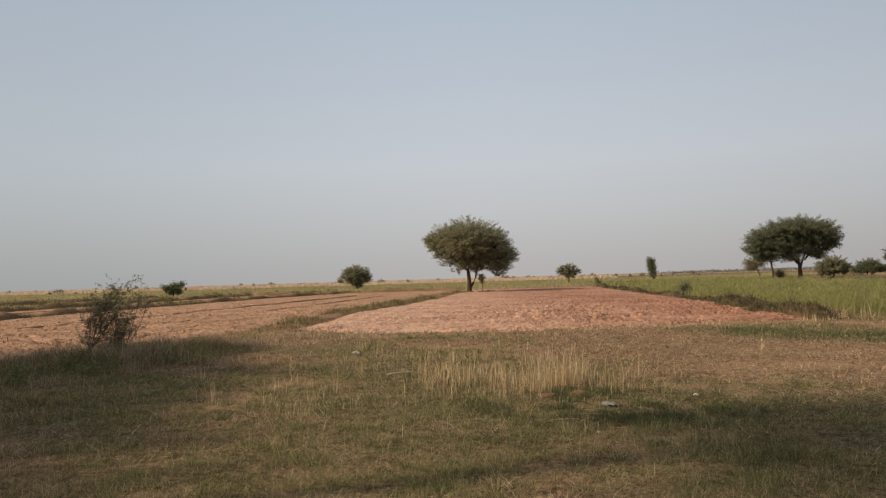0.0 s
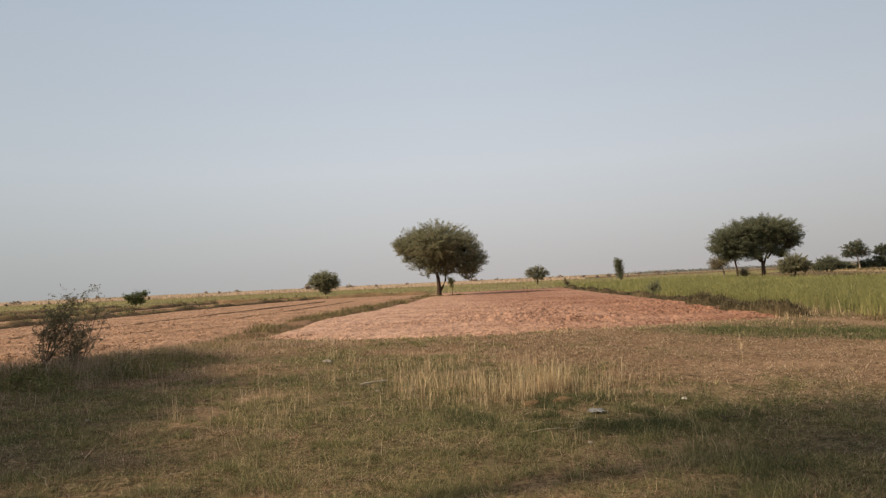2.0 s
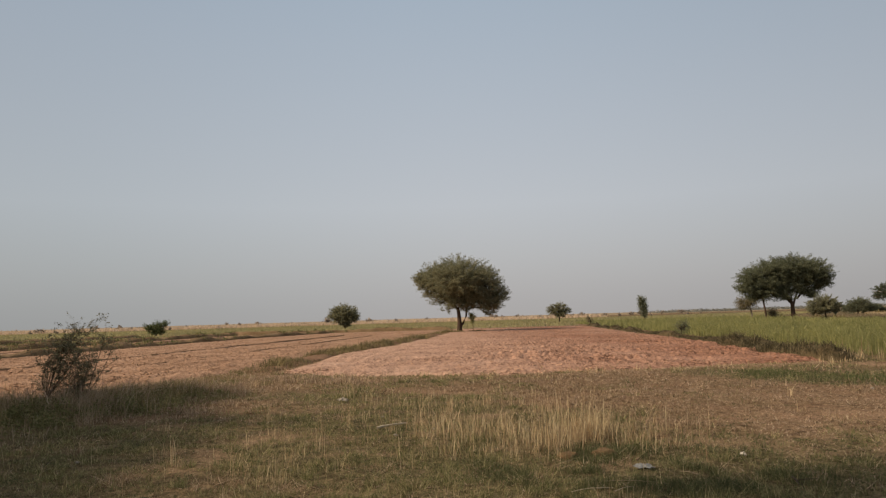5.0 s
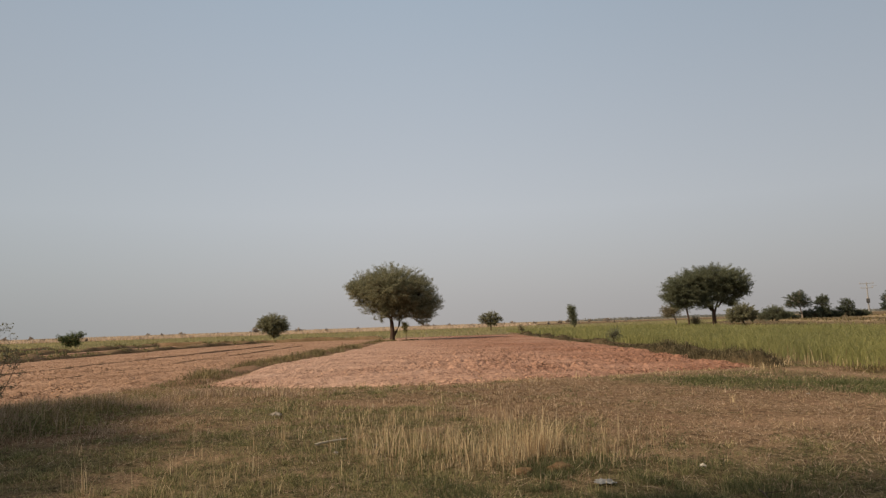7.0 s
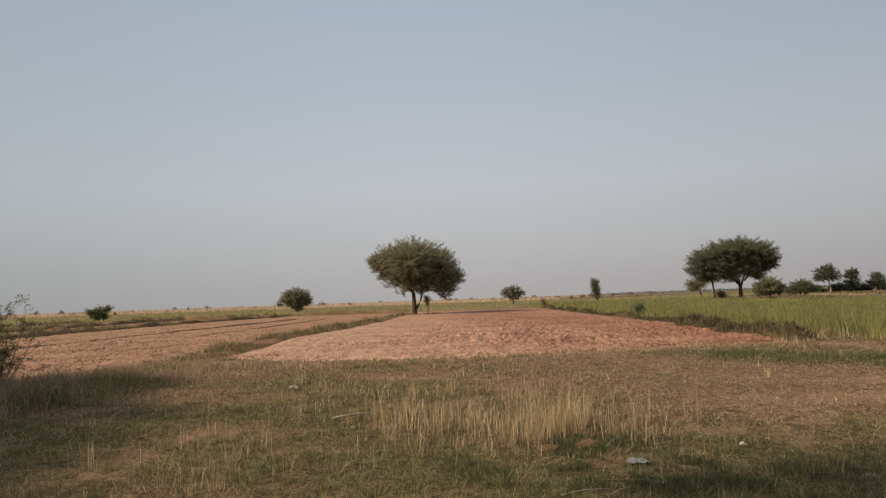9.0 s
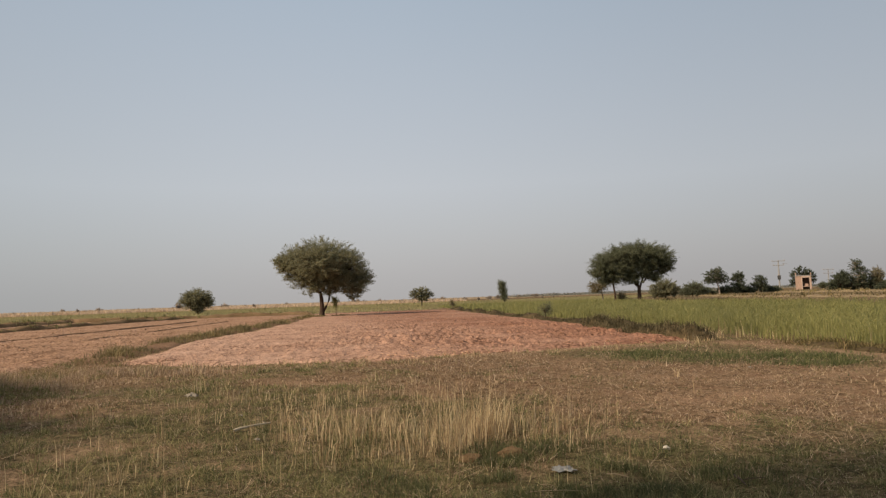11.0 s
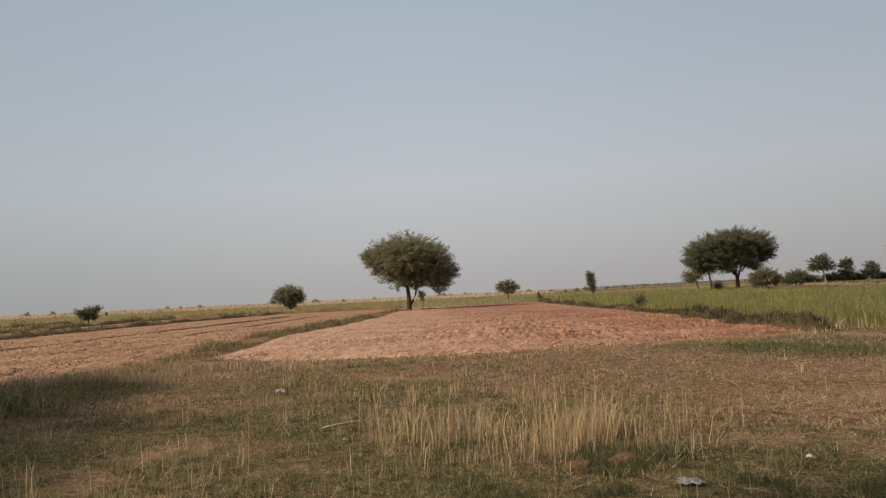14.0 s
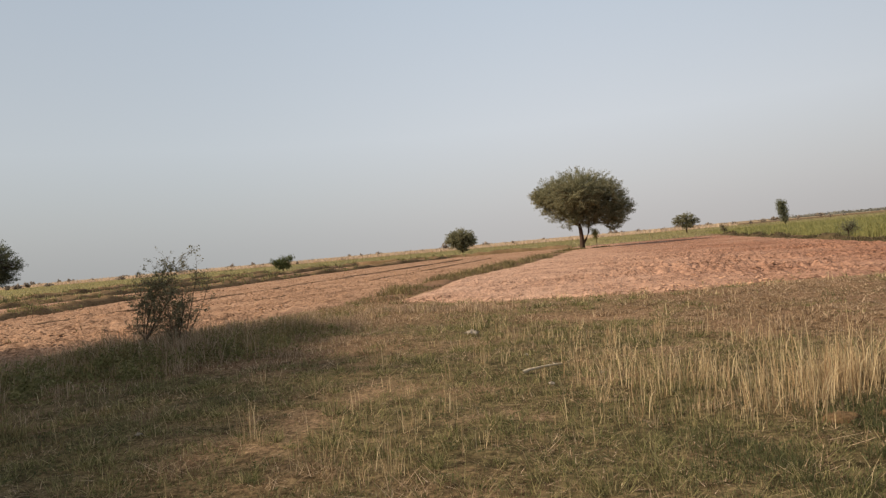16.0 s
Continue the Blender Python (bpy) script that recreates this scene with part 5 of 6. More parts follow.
    tree("shrub", (16.9, 90.0, 0.05), [(0, 0, 0.6, 0.5, 0.45, 0.42), (-0.25, 0, 1.0, 0.22, 0.22, 0.25)], [[(0, 0, -0.05, 0.04), (0, 0, 0.4, 0.03)]], 60, 800, 0.06, M_LEAF_GREY, "small dusty weed bush at the field's end", 231, "shrub", spray=0.2, twig=0.01)
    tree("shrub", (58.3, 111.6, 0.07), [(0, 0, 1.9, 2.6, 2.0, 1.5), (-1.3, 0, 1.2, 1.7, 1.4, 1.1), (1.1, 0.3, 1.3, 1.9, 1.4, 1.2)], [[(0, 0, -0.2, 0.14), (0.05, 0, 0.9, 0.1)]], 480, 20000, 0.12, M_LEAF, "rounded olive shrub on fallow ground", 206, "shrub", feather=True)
    tree("shrub", (69.6, 122.5, 0.07), [(0.4, 0, 1.6, 2.1, 1.7, 1.3), (-1.6, 0, 1.0, 1.4, 1.2, 0.95), (2.2, 0, 0.9, 1.4, 1.2, 0.9)], [[(0, 0, -0.2, 0.12), (0, 0, 0.7, 0.09)]], 380, 10000, 0.12, M_LEAF_DARK, "rounded dark shrub on fallow ground", 207, "shrub")
    tree("tree", (94.6, 154.2, 0.07), [(-1.2, 0, 4.4, 2.6, 2.2, 1.8), (0.8, 0.3, 4.0, 2.2, 2.0, 1.6), (-2.2, 0, 3.3, 1.4, 1.4, 1.1), (-0.4, 0, 5.6, 1.4, 1.3, 1.0)], [[(0.2, 0, -0.2, 0.2), (0.1, 0, 1.2, 0.17), (-0.2, 0, 2.4, 0.14)]], 380, 9000, 0.14, M_LEAF_DEEP, "leafy dark tree with a pale trunk on fallow ground", 208, bark=M_PALE_BARK)
    tree("tree", (100.9, 156.0, 0.07), [(0, 0, 3.2, 2.1, 2.0, 2.0), (0.4, 0, 4.2, 1.4, 1.3, 1.3), (0.2, 0, 1.6, 1.9, 1.6, 1.3)], [[(0, 0, -0.2, 0.2), (0, 0, 1.3, 0.16)]], 300, 8000, 0.14, M_LEAF_DEEP, "dense round dark tree on fallow ground", 209)
    tree("tree", (108.4, 157.8, 0.07), [(0, 0, 2.9, 2.0, 1.8, 1.7), (-1.8, 0, 1.9, 1.1, 1.0, 1.0), (0.3, 0, 1.5, 2.2, 1.6, 1.2)], [[(0, 0, -0.2, 0.18), (0, 0, 1.1, 0.14)]], 260, 6000, 0.14, M_LEAF_DEEP, "dense round dark tree near a power pole", 210)
    tree("tree", (176.6, 231.2, 0.2), [(-1.0, 0, 5.4, 4.0, 3.4, 3.2), (2.8, 0, 4.4, 3.0, 2.8, 2.6), (-4.0, 0, 2.6, 2.0, 1.8, 1.6)], [[(0, 0, -0.2, 0.3), (0, 0, 2.2, 0.25)]], 420, 9000, 0.24, M_LEAF_DEEP, "large dark tree behind the brick hut", 211)
    tree("shrub", (175.4, 219.6, 0.2), [(0, 0, 1.2, 1.8, 1.6, 1.1)], [[(0, 0, -0.2, 0.1), (0, 0, 0.6, 0.08)]], 100, 2200, 0.2, M_LEAF_DARK, "low dark shrub beside a power pole", 212, "shrub")
    tree("tree", (108.9, 131.6, 0.07), [(0, 0, 2.1, 2.4, 2.0, 1.7), (0.9, 0, 3.2, 1.5, 1.4, 1.1)], [[(0, 0, -0.2, 0.16), (0, 0, 0.9, 0.13)]], 300, 8000, 0.13, M_LEAF_DEEP, "low spreading dark tree in a row", 213)
    tree("tree", (113.0, 131.0, 0.07), [(-0.3, 0, 5.4, 1.6, 1.5, 1.6), (0.3, 0, 3.6, 2.1, 1.9, 1.6), (0.3, 0, 2.0, 2.4, 1.8, 1.5), (-1.2, 0, 1.4, 1.6, 1.4, 1.2)], [[(0, 0, -0.2, 0.2), (0, 0, 1.2, 0.16), (-0.1, 0, 2.6, 0.12)]], 380, 9000, 0.13, M_LEAF_DEEP, "tall leafy dark tree with a pale trunk in a row", 214, bark=M_PALE_BARK)
    tree("tree", (117.3, 130.6, 0.07), [(0, 0, 3.1, 1.5, 1.4, 1.8), (0.4, 0, 1.7, 1.7, 1.5, 1.3)], [[(0, 0, -0.2, 0.16), (0, 0, 1.2, 0.12)]], 280, 7000, 0.13, M_LEAF_GREY, "dusty brownish tree in a row", 215)
    tree("tree", (118.9, 127.6, 0.07), [(-0.3, 0, 5.0, 0.8, 0.8, 1.2), (0.0, 0, 3.2, 1.0, 1.0, 1.4), (0.3, 0, 1.6, 1.2, 1.1, 1.1)], [[(0, 0, -0.2, 0.14), (0, 0, 2.4, 0.1)]], 260, 6000, 0.13, M_LEAF_DEEP, "slender upright tree in a row", 216)
    tree("tree", (106.0, 107.2, 0.07), [(-2.2, 0, 5.2, 2.6, 2.4, 2.1), (0.6, 0, 5.8, 2.8, 2.6, 2.2), (3.2, 0.3, 5.4, 2.4, 2.2, 2.2), (-2.9, 0, 3.6, 2.0, 1.8, 1.5), (0.6, 2.0, 4.4, 3.0, 2.0, 2.0), (-3.0, 0, 2.4, 1.6, 1.6, 1.3), (2.4, 0, 3.2, 2.4, 2.0, 1.6), (0.2, -0.8, 3.8, 2.4, 1.8, 1.4)], [[(0, 0, -0.2, 0.3), (-0.1, 0, 1.4, 0.25), (-0.3, 0, 2.6, 0.2)]], 1100, 40000, 0.15, M_LEAF_DEEP, "large dense dark tree at the field's end", 217)
    tree("tree", (117.5, 107.6, 0.07), [(0, 0, 3.4, 2.8, 2.2, 2.4), (2.6, 0, 4.6, 2.6, 2.2, 2.6), (-2.6, 0.3, 3.6, 2.4, 2.0, 2.2), (-3.6, 0, 2.0, 2.2, 1.8, 1.5), (0.6, 0, 1.6, 3.2, 1.8, 1.2)], [[(0, 0, -0.2, 0.2), (0, 0, 1.4, 0.16)]], 600, 16000, 0.15, M_LEAF_DEEP, "dark leafy tree beside a larger one", 218)
    tree("shrub", (112.0, 112.0, 0.07), [(0, 0, 1.0, 3.4, 1.4, 0.9)], [[(0, 0, -0.2, 0.08), (0, 0, 0.5, 0.06)]], 160, 3500, 0.14, M_LEAF_DEEP, "low dark undergrowth beneath a large tree", 219, "shrub")
    tree("young_tree", (29.7, 112.5, 0.0), [(-0.1, 0, 3.5, 0.72, 0.7, 1.0), (0.0, 0, 2.4, 0.8, 0.8, 1.1), (0.12, 0, 1.4, 0.6, 0.6, 0.8)], [[(0.3, 0, -0.1, 0.12), (0.2, 0, 1.2, 0.09), (0.05, 0, 2.4, 0.06)]], 220, 6000, 0.1, M_LEAF_DARK, "slim upright young tree standing in the crop", 220, grown=0.93)
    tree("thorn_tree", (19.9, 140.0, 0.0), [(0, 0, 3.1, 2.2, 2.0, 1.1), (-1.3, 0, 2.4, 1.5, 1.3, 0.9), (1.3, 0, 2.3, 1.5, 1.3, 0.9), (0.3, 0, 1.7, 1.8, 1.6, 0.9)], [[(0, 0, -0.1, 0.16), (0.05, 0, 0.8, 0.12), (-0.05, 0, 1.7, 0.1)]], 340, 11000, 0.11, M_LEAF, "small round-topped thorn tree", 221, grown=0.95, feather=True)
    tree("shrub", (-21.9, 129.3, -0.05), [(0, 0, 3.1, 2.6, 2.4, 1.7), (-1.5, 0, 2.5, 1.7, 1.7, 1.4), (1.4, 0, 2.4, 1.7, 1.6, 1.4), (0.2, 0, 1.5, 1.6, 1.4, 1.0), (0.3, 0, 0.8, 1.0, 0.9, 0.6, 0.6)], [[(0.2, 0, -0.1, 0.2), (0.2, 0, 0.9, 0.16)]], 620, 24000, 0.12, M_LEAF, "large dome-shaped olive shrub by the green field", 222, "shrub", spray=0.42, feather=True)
    tree("shrub", (-44.8, 100.5, -0.05), [(0.4, 0, 1.5, 1.3, 1.1, 0.8), (-1.0, 0, 1.5, 0.9, 0.9, 0.6), (1.3, 0, 2.1, 0.6, 0.6, 0.5), (-0.3, 0, 0.9, 1.0, 0.8, 0.6), (0.7, 0, 0.8, 0.8, 0.7, 0.5)], [[(0, 0, -0.1, 0.1), (0.03, 0, 0.7, 0.07)]], 220, 5000, 0.1, M_LEAF_GREEN, "bright green leafy shrub at a field bund", 223, "shrub")
    tree("thorn_tree", (-63.5, 66.0, 0.0), [(0, 0, 4.6, 3.0, 3.0, 2.0), (2.3, 0, 3.7, 1.9, 1.8, 1.5), (-2.0, 0, 4.0, 2.2, 2.2, 1.7), (1.7, 0, 2.4, 1.6, 1.5, 1.1)], [[(-0.5, 0, -0.1, 0.3), (-0.5, 0, 1.2, 0.24), (-0.3, 0, 2.4, 0.2)]], 640, 20000, 0.1, M_LEAF_DEEP, "dark round thorn tree among the fields", 224)
    for k, (x, y, w, h) in enumerate(((77.0, 133.0, 1.6, 0.9), (86.0, 146.0, 1.8, 0.9), (97.8, 155.5, 2.2, 1.1), (104.6, 157.5, 1.8, 0.9), (113.0, 160.0, 2.0, 0.9), (111.0, 133.4, 2.8, 1.6), (115.4, 131.6, 2.6, 1.7), (120.0, 128.0, 2.4, 1.6), (101.5, 110.0, 2.2, 1.0), (109.5, 106.0, 2.4, 1.1), (121.5, 104.5, 2.6, 1.5), (126.0, 106.0, 3.0, 2.4))):
        tree("shrub", (x, y, 0.07), [(0, 0, h * 0.95, w * 1.25, w * 0.8, h * 1.0), (w * 0.7, 0.2, h * 0.7, w * 0.8, w * 0.6, h * 0.75), (-w * 0.8, 0, h * 0.6, w * 0.7, w * 0.6, h * 0.65)], [[(0, 0, -0.2, 0.08), (0, 0, h * 0.5, 0.06)]], 220, 5600, 0.15, M_LEAF_DEEP, "low dark shrub in the far row of trees", 240 + k, "shrub", group="shrubs of the far row")
    # unseen tall trees, added at the meadow's near end to shade its verge
    for k, (x, y, label, tips, leaves) in enumerate(((-20.1, 9.0, "unseen tall thorn tree shading the field's verge", 800, 10000), (-18.9, 5.0, "unseen tall thorn tree beside the meadow", 600, 10500), (-17.6, -0.4, "unseen thin-crowned tall thorn tree beside the meadow", 520, 8000))):
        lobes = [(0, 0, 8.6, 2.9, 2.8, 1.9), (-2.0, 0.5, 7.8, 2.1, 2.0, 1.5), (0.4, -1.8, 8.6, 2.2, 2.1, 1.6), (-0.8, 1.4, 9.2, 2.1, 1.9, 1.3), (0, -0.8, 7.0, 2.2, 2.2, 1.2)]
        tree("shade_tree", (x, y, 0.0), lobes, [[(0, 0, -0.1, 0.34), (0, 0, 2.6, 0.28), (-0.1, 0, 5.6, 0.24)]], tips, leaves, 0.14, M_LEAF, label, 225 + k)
    # one more unseen tree, added to dapple the near turf with shade
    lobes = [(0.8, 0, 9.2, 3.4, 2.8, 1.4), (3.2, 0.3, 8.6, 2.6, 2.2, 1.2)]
    tree("shade_tree", (-10.2, 0.15, 0.0), lobes, [[(0, 0, -0.1, 0.26), (0, 0, 3.0, 0.2), (-0.1, 0, 6.2, 0.15)]], 340, 6300, 0.09, M_LEAF, "unseen thin airy tall thorn tree beside the meadow", 229, twig=0.008)


def thicket():
    """The thin leaning bush on the verge."""
    r = np.random.default_rng(301)
    root = thing("thorn_bush", (-7.4, 12.85, 0.0), "sparse leaning thorn bush with thin dark stems and tiny leaves", "bush")
    stems, tips = [], []
    lead = np.array([(-0.58, 0, -0.05, 0.024), (-0.46, 0, 0.25, 0.021), (-0.26, 0.02, 0.55, 0.017), (-0.02, 0.03, 0.85, 0.012), (0.18, 0.04, 1.15, 0.007)])
    part("stem", tubes([lead], 6), M_TWIG, root)
    for k in range(22):
        a, reach = r.uniform(0, 6.28), r.uniform(0.1, 0.7 if k < 14 else 0.45)
        top_ = (1.66 if k < 14 else 1.05) - 0.6 * reach * r.uniform(0.4, 1.4)
        foot = np.array([(-0.5 if k % 4 == 1 else 0.12) + r.normal(0, 0.07), r.normal(0, 0.08), -0.05]) if k % 3 else lead[int(r.integers(1, 4)), :3]
        end = np.array([0.22 + math.cos(a) * reach, math.sin(a) * reach * 0.8, top_ * r.uniform(0.75, 1.0)])
        c = curve_to(foot, end, 0.011, 0.004, r, 8, 0.08)
        part("stem", tubes([c], 5), M_TWIG, root)
        for _ in range(13):
            i = int(r.integers(1, 8))
            p = c[i, :3]
            q = p + r.normal(0, 1, 3) * np.array([0.17, 0.17, 0.12]) + np.array([0, 0, 0.14])
            q[2] = min(max(q[2], 0.15), 1.75)
            s_ = curve_to(p, q, 0.0035, 0.0016, r, 4, 0.1)
            stems.append(s_)
            tips.append(s_)
            for _ in range(3):
                b_ = s_[int(r.integers(1, 4)), :3]
                tips.append(curve_to(b_, b_ + r.normal(0, 0.07, 3) + np.array([0, 0, 0.03]), 0.002, 0.001, r, 3, 0.1))
    tagged(part("branchwork", tubes([np.asarray(s) for s in stems + tips], 3), M_TWIG, root, "thin dark criss-crossing twigs"), kind="stuff")
    pts = []
    for s in tips:
        s = np.asarray(s)
        for _ in range(9):
            u = r.uniform(0.1, 1.05)
            pts.append(s[0, :3] + (s[-1, :3] - s[0, :3]) * u + r.normal(0, 0.018, 3))
    v, f = leaf_cards(np.array(pts), 0.018, r, 0.8)
    tagged(part("foliage", mesh_from("foliage", v, f), M_LEAF_BUSH, root), kind="stuff")


def far_growth():
    """Small far bushes along the skyline, and a hazy line of woods."""
    protos = []
    for k, (w, h) in enumerate(((2.2, 1.6), (3.2, 2.2), (1.4, 2.6))):
        protos.append(tree("far_bush", (-40 - 9 * k, 300, 0), [(0, 0, h * 0.6, w, w, h * 0.55), (w * 0.4, 0, h * 0.5, w * 0.6, w * 0.6, h * 0.4)], [[(0, 0, -0.2, 0.15), (0, 0, h * 0.3, 0.1)]], 24, 360, 0.6, M_LEAF_FAR, "small bush on the skyline with haze in its colour", 400 + k, "bush", group="bushes on the skyline", spray=0.6))
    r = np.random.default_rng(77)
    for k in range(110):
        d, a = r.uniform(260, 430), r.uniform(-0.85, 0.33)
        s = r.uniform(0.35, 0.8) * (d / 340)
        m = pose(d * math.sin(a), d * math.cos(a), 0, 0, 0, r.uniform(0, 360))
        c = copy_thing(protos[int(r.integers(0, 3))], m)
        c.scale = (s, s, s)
    # woods far behind the crop
    n = 260
    u = r.random(n)
    x, y = 190 + 330 * u + r.normal(0, 10, n), 640 - 90 * u + r.normal(0, 25, n)
    c = np.stack([x, y, r.uniform(0.1, 0.9, n)], -1).repeat(90, 0) + r.normal(0, 1, (n * 90, 3)) * np.array([7, 5, 0.7])
    c[:, 2] = np.maximum(c[:, 2], 0.2)
    v, f = leaf_cards(c, 0.9, r)
    stuff("far_woods", [(v, f)], M_WOODS, "low dim line of distant woods", "woods")


# ---------------------------------------------------------------- hut and power poles
M_BRICK = plain_material("brick_wall", (0.34, 0.24, 0.19), 0.9, 3.0, 0.2)
M_PLASTER = plain_material("pale_plaster", (0.44, 0.34, 0.28), 0.9, 3.0, 0.15)
M_DARK = plain_material("dark_iron", (0.05, 0.05, 0.05), 0.6, 4.0, 0.3)
M_CONCRETE = plain_material("pole_concrete", (0.27, 0.26, 0.245), 0.9, 4.0, 0.2)
M_STEEL = plain_material("galvanised_steel", (0.2, 0.205, 0.21), 0.5, 9.0, 0.2, 0.5)
M_PORCELAIN = plain_material("porcelain", (0.35, 0.3, 0.26), 0.35, 9.0, 0.1, 0.5)


def hut():
    root = thing("brick_hut", (160.4, 209.5, -0.2), "small two-storey pinkish brick hut with an open front", "hut", turn=radians(-38))
    X0, X1, D, H, T = -2.7, 2.1, 2.3, 4.9, 0.3

    def wall(name, *b, mat=M_BRICK):
        bm = bmesh.new()
        box(bm, *b)
        bmesh.ops.bevel(bm, geom=bm.edges[:], offset=0.03, segments=1, affect="EDGES")
        return part(name, bm, mat, root)

    wall("wall", X0, -D, 0, X0 + T, D, H)
    wall("wall", X1 - T, -D + 0.003, 0, X1, D, H)
    wall("wall", X0 + T, D - T, 0, X1 - T, D, H)
    wall("front_wall", X0 + T, -D + 0.002, 0, -0.9, -D + T, H)
    wall("pier", -0.9, -D - 0.03, 0, -0.6, -D + T, 4.3, mat=M_PLASTER)
    wall("pier", 1.5, -D - 0.03, 0, X1 - T, -D + T, 4.3, mat=M_PLASTER)
    wall("lintel", -0.9, -D - 0.031, 4.3, X1 - T, -D + T, H, mat=M_PLASTER)
    wall("floor_slab", X0 + T, -D + T, 1.2, X1 - T, D - T, 1.4, mat=M_CONCRETE)
    wall("roof", X0 - 0.15, -D - 0.2, H, X1 + 0.15, D + 0.2, H + 0.22, mat=M_CONCRETE)
    for x, y in ((X0, -D), (X1 - T, -D), (X1 - T, D - T), (X0, D - T)):
        wall("corner_post", x, y, H + 0.22, x + T, y + T, H + 1.1)
    wall("crossbeam", -0.6, -D + 0.05, 1.25, 1.5, -D + 0.25, 1.45, mat=M_BRICK)
    wall("crate", 0.1, -D + 0.5, 1.4, 1.1, -D + 1.4, 2.3, mat=M_BRICK)
    wall("step", -0.5, -D - 0.6, 0, 1.4, -D - 0.04, 0.35, mat=M_CONCRETE)


def pole(place, height, label, transformer):
    root = thing("power_pole", place, label, "power pole", "power poles", turn=radians(-36))
    part("mast", tubes([[(0, 0, -0.3, 0.22), (0, 0, height * 0.35, 0.19), (0, 0, height * 0.7, 0.15), (0, 0, height, 0.12)]], 8), M_CONCRETE, root)
    for z, w in ((height - 0.25, 1.75), (height - 1.5, 1.5)):
        bm = bmesh.new()
        box(bm, -w, -0.22, z - 0.04, w, -0.06, z + 0.14)
        arm = part("crossarm", bm, M_STEEL, root)
        for x in (-w * 0.9, 0.0, w * 0.9):
            part("insulator", tubes([[(x, -0.14, z + 0.14, 0.05), (x, -0.14, z + 0.22, 0.1), (x, -0.14, z + 0.3, 0.1), (x, -0.14, z + 0.42, 0.04)]], 8), M_PORCELAIN, arm)
    if transformer:
        bm = bmesh.new()
        box(bm, -0.45, -0.75, 3.4, 0.45, -0.2, 4.6)
        bmesh.ops.bevel(bm, geom=bm.edges[:], offset=0.08, segments=2, affect="EDGES")
        t = part("transformer", bm, M_DARK, root, "dark steel transformer box")
        for x in (-0.25, 0.0, 0.25):
            part("bushing", tubes([[(x, -0.48, 4.6, 0.06), (x, -0.48, 4.8, 0.08), (x, -0.48, 5.0, 0.04)]], 6), M_PORCELAIN, t)
        bm = bmesh.new()
        box(bm, 0.9, -0.3, height - 1.0, 2.4, -0.2, height - 0.9)
        part("side_arm", bm, M_STEEL, root)


# ---------------------------------------------------------------- litter and sticks on the meadow
M_PLASTIC = plain_material("white_plastic", (0.20, 0.205, 0.205), 0.45, 18.0, 0.12, 0.5)
M_PAPER = plain_material("white_paper", (0.55, 0.51, 0.45), 0.8, 30.0, 0.08)
M_DIM = plain_material("dirty_paper", (0.27, 0.24, 0.20), 0.85, 30.0, 0.12)
M_DARKWOOD = plain_material("charred_wood", (0.06, 0.045, 0.035), 0.9, 30.0, 0.3)
M_DEADWOOD = plain_material("dead_wood", (0.30, 0.235, 0.165), 0.9, 30.0, 0.3)


def crumpled(name, place, sx, sy, h, mat, label, category, seed, n=14):
    """A crumpled sheet that lies on the turf."""
    r = np.random.default_rng(seed)
    u, v = np.meshgrid(np.linspace(-1, 1, n), np.linspace(-1, 1, n))
    edge = 1 + 0.9 * (vnoise(u * 3 + seed, v * 3, 1.0, seed) - 0.5)
    x, y = u * sx * edge, v * sy * edge
    z = h * (fbm(u * 6 + seed * 3, v * 6, 1.6, seed, 4) * 1.6 * (1 - 0.6 * (u * u + v * v) / 2)) + 0.01
    i, j = np.meshgrid(np.arange(n - 1), np.arange(n - 1), indexing="ij")
    keep = (np.hypot(u, v)[:-1, :-1] < 1.15)
    i, j = i[keep], j[keep]
    q = np.stack([i * n + j, i * n + j + 1, (i + 1) * n + j + 1, (i + 1) * n + j], -1)
    me = smooth(mesh_from(name, np.stack([x.ravel(), y.ravel(), z.ravel()], -1), q))
    me.materials.append(mat)
    ob = new(name, me)
    so = ob.modifiers.new("thickness", "SOLIDIFY")
    so.thickness = 0.004
    ob.location = (place[0], place[1], float(ground_z(place[0], place[1])))
    ob.rotation_euler = (0, 0, r.uniform(-0.4, 0.4))
    return tagged(ob, label, category)


def stick(points, radius, label, seed, forks=2, mat=None):
    r = np.random.default_rng(seed)
    p = np.array(points, float)
    t = np.linspace(0, 1, 9)
    s = np.linspace(0, 1, len(p))
    x, y = np.interp(t, s, p[:, 0]), np.interp(t, s, p[:, 1])
    ln = np.hypot(p[-1, 0] - p[0, 0], p[-1, 1] - p[0, 1])
    x, y = x + r.normal(0, 0.010 * ln, 9), y + r.normal(0, 0.010 * ln, 9)
    z = ground_z(x, y) + radius * 0.8 + 0.02 + 0.012 * np.sin(t * 3.1)
    x0, y0, z0 = x[0], y[0], float(ground_z(x[0], y[0]))
    main = np.stack([x - x0, y - y0, z - z0, radius * (1 - 0.55 * t)], -1)
    paths = [main]
    for _ in range(forks):
        k = int(r.integers(3, 8))
        e = main[k, :3] + np.array([r.normal(0, 0.1), r.normal(0, 0.1), 0.03])
        paths.append(curve_to(main[k, :3], e, radius * 0.5, radius * 0.25, r, 4, 0.1))
    me = tubes(paths, 6)
    me.materials.append(mat or M_DEADWOOD)
    ob = new("fallen_stick", me)
    ob.location = (x0, y0, z0)
    return tagged(ob, label, "stick", "sticks on the meadow")


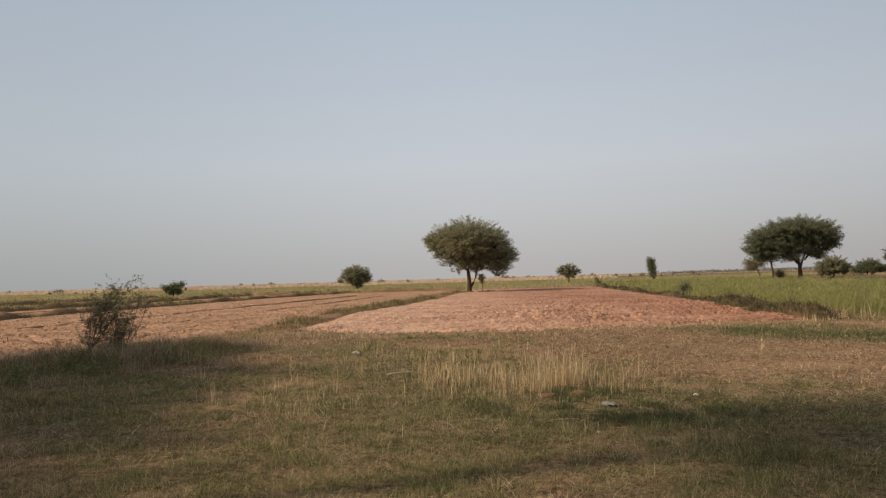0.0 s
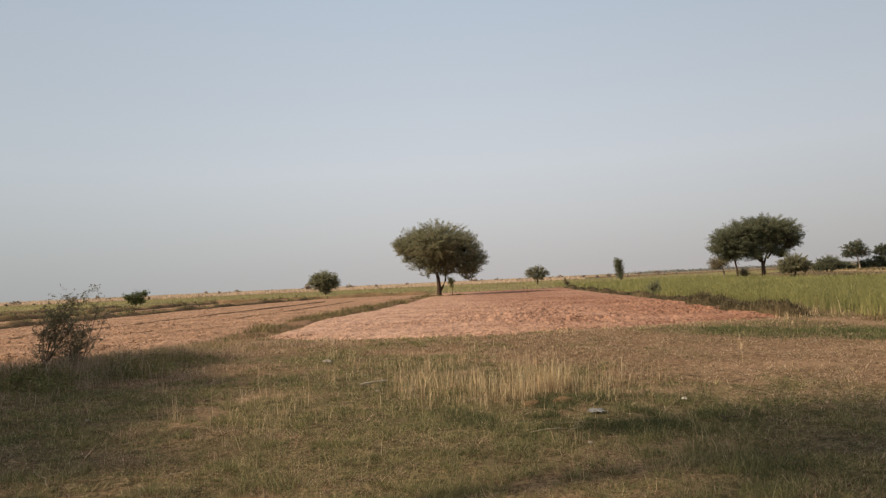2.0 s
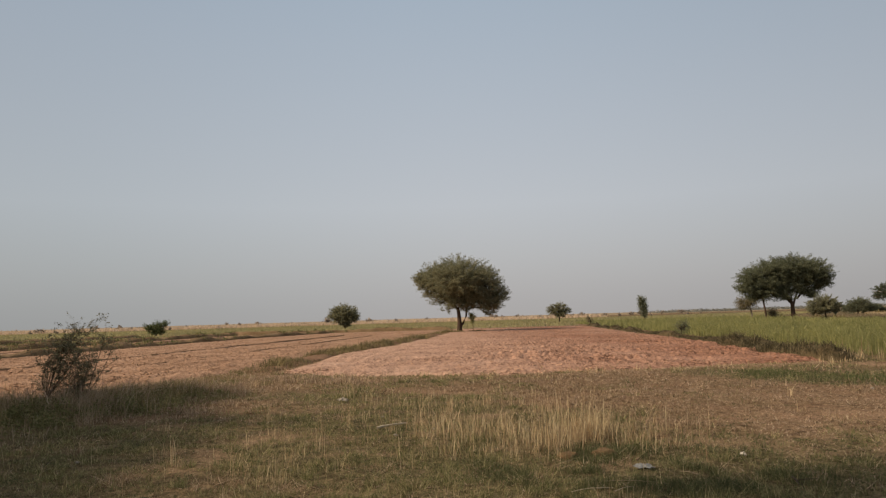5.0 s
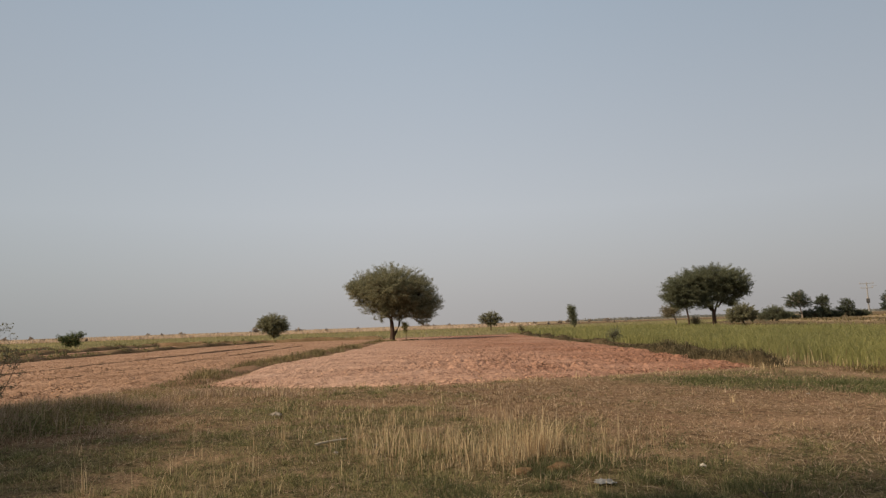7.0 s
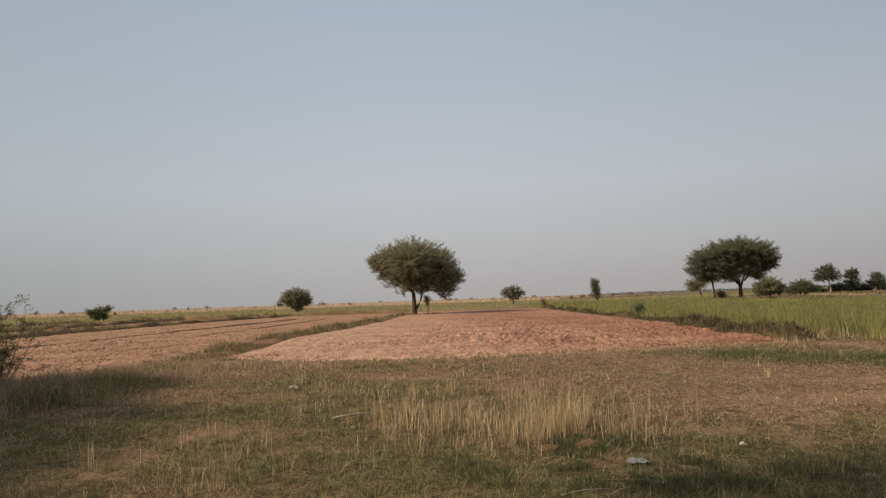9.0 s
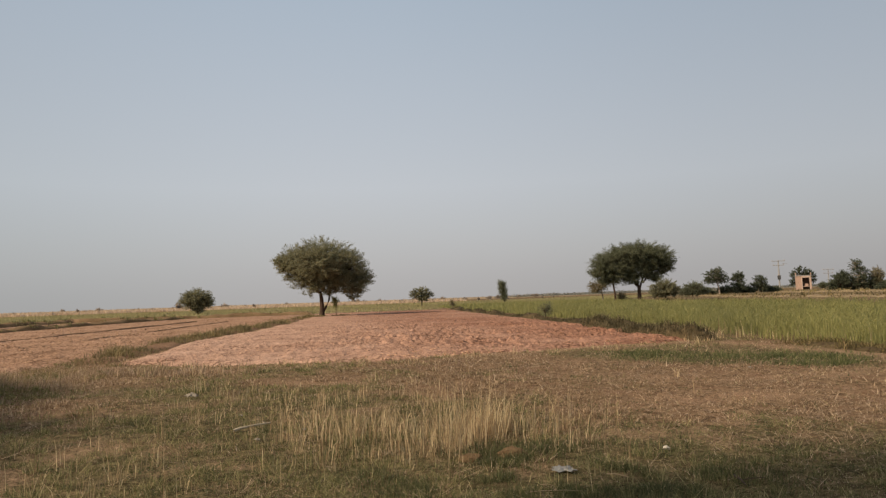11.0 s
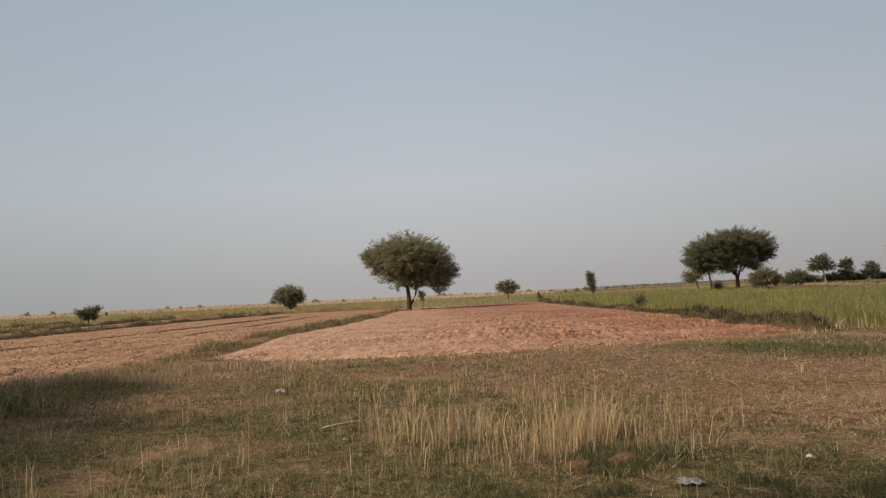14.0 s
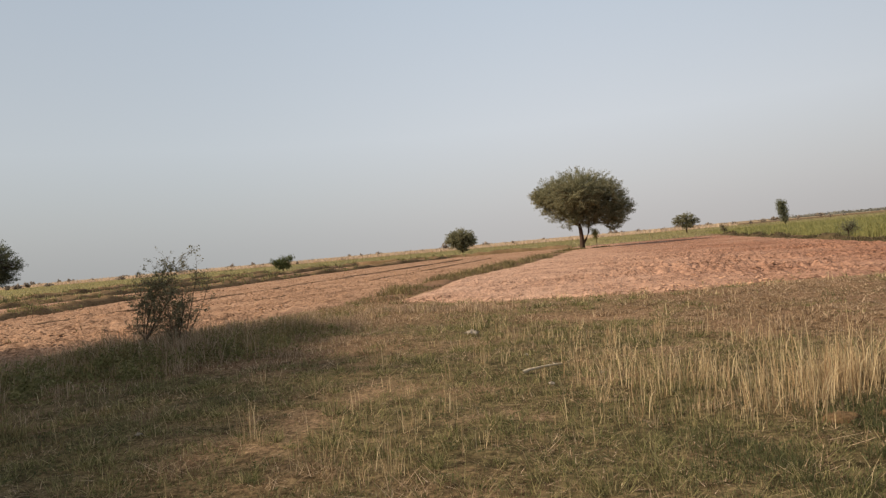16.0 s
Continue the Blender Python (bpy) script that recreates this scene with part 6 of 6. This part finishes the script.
def mound(x, y, wide, tall, seed):
    """A small heap of crumbly pale earth."""
    bm = bmesh.new()
    bmesh.ops.create_icosphere(bm, subdivisions=3, radius=1.0)
    for v in bm.verts:
        lump = 0.75 + 0.55 * float(fbm(v.co.x * 2 + seed, v.co.y * 2 + v.co.z, 0.8, seed))
        v.co = Vector((v.co.x * wide * lump, v.co.y * wide * 0.7 * lump, max(v.co.z, -0.25) * tall * lump))
    me = bpy.data.meshes.new("earth_mound")
    bm.to_mesh(me)
    bm.free()
    me.materials.append(M_BUND)
    ob = new("earth_mound", me)
    ob.location = (x, y, float(ground_z(x, y)))
    return tagged(ob, "small crumbly heap of pale earth in the grass", "mound", "earth heaps in the meadow")


def litter():
    mound(1.84, 7.22, 0.15, 0.07, 3)
    mound(1.43, 7.15, 0.12, 0.06, 5)
    crumpled("plastic_bag", (2.08, 6.46), 0.092, 0.06, 0.04, M_PLASTIC, "crumpled white plastic bag lying in the grass", "plastic bag", 3, 24)
    crumpled("paper_scrap", (3.24, 6.88), 0.028, 0.026, 0.045, M_PAPER, "small crumpled white paper scrap on the turf", "paper", 5)
    crumpled("pale_rag", (-2.0, 12.66), 0.10, 0.075, 0.09, M_DIM, "crumpled off-white rag lying on green turf", "rag", 8)
    for k, (x, y, s) in enumerate(((-1.01, 10.52, 0.045), (-0.62, 8.71, 0.05), (-0.13, 9.13, 0.05), (6.04, 17.93, 0.06), (7.88, 12.53, 0.06), (1.70, 4.98, 0.035), (-4.2, 7.4, 0.05))):
        crumpled("paper_scrap", (x, y), s * 0.6, s * 0.45, 0.03, M_DIM, "small dirty white paper scrap among dry grass", "paper", 20 + k, 8)
    stick([(-0.95, 9.32), (-0.85, 9.42), (-0.55, 9.70)], 0.02, "pale fallen stick lying in short grass", 1, 1, M_BLEACHED)
    stick([(1.57, 5.92), (1.8, 5.86), (2.1, 5.79)], 0.0034, "long thin pale stick lying on the turf", 2, 2)
    stick([(1.22, 5.57), (1.42, 5.63), (1.61, 5.66)], 0.003, "thin pale forked stick lying on the turf", 7, 2, M_BLEACHED)
    stick([(1.60, 5.54), (1.79, 5.67)], 0.0028, "thin pale twig lying on the turf", 8, 1, M_BLEACHED)
    stick([(2.37, 6.22), (2.50, 6.08)], 0.004, "short pale stick on the turf", 3, 0)
    stick([(-2.05, 4.43), (-1.9, 4.55), (-1.83, 4.85)], 0.005, "thin crooked stick on the turf", 4)
    stick([(-3.4, 4.9), (-3.1, 4.55), (-2.88, 4.24)], 0.005, "thin dry twig lying on the turf", 5, 1)
    stick([(3.28, 5.88), (3.20, 5.58)], 0.011, "short dark charred stick on the turf", 6, 1, M_DARKWOOD)


trees()
thicket()
hut()
pole((132.6, 184.0, 0.1), 9.0, "concrete power pole with crossarms and a transformer", True)
pole((176.7, 218.2, 0.0), 7.0, "distant concrete power pole with crossarms", False)
bunds()
litter()
far_growth()
tall_grass()
herbs()
crops()
meadow()
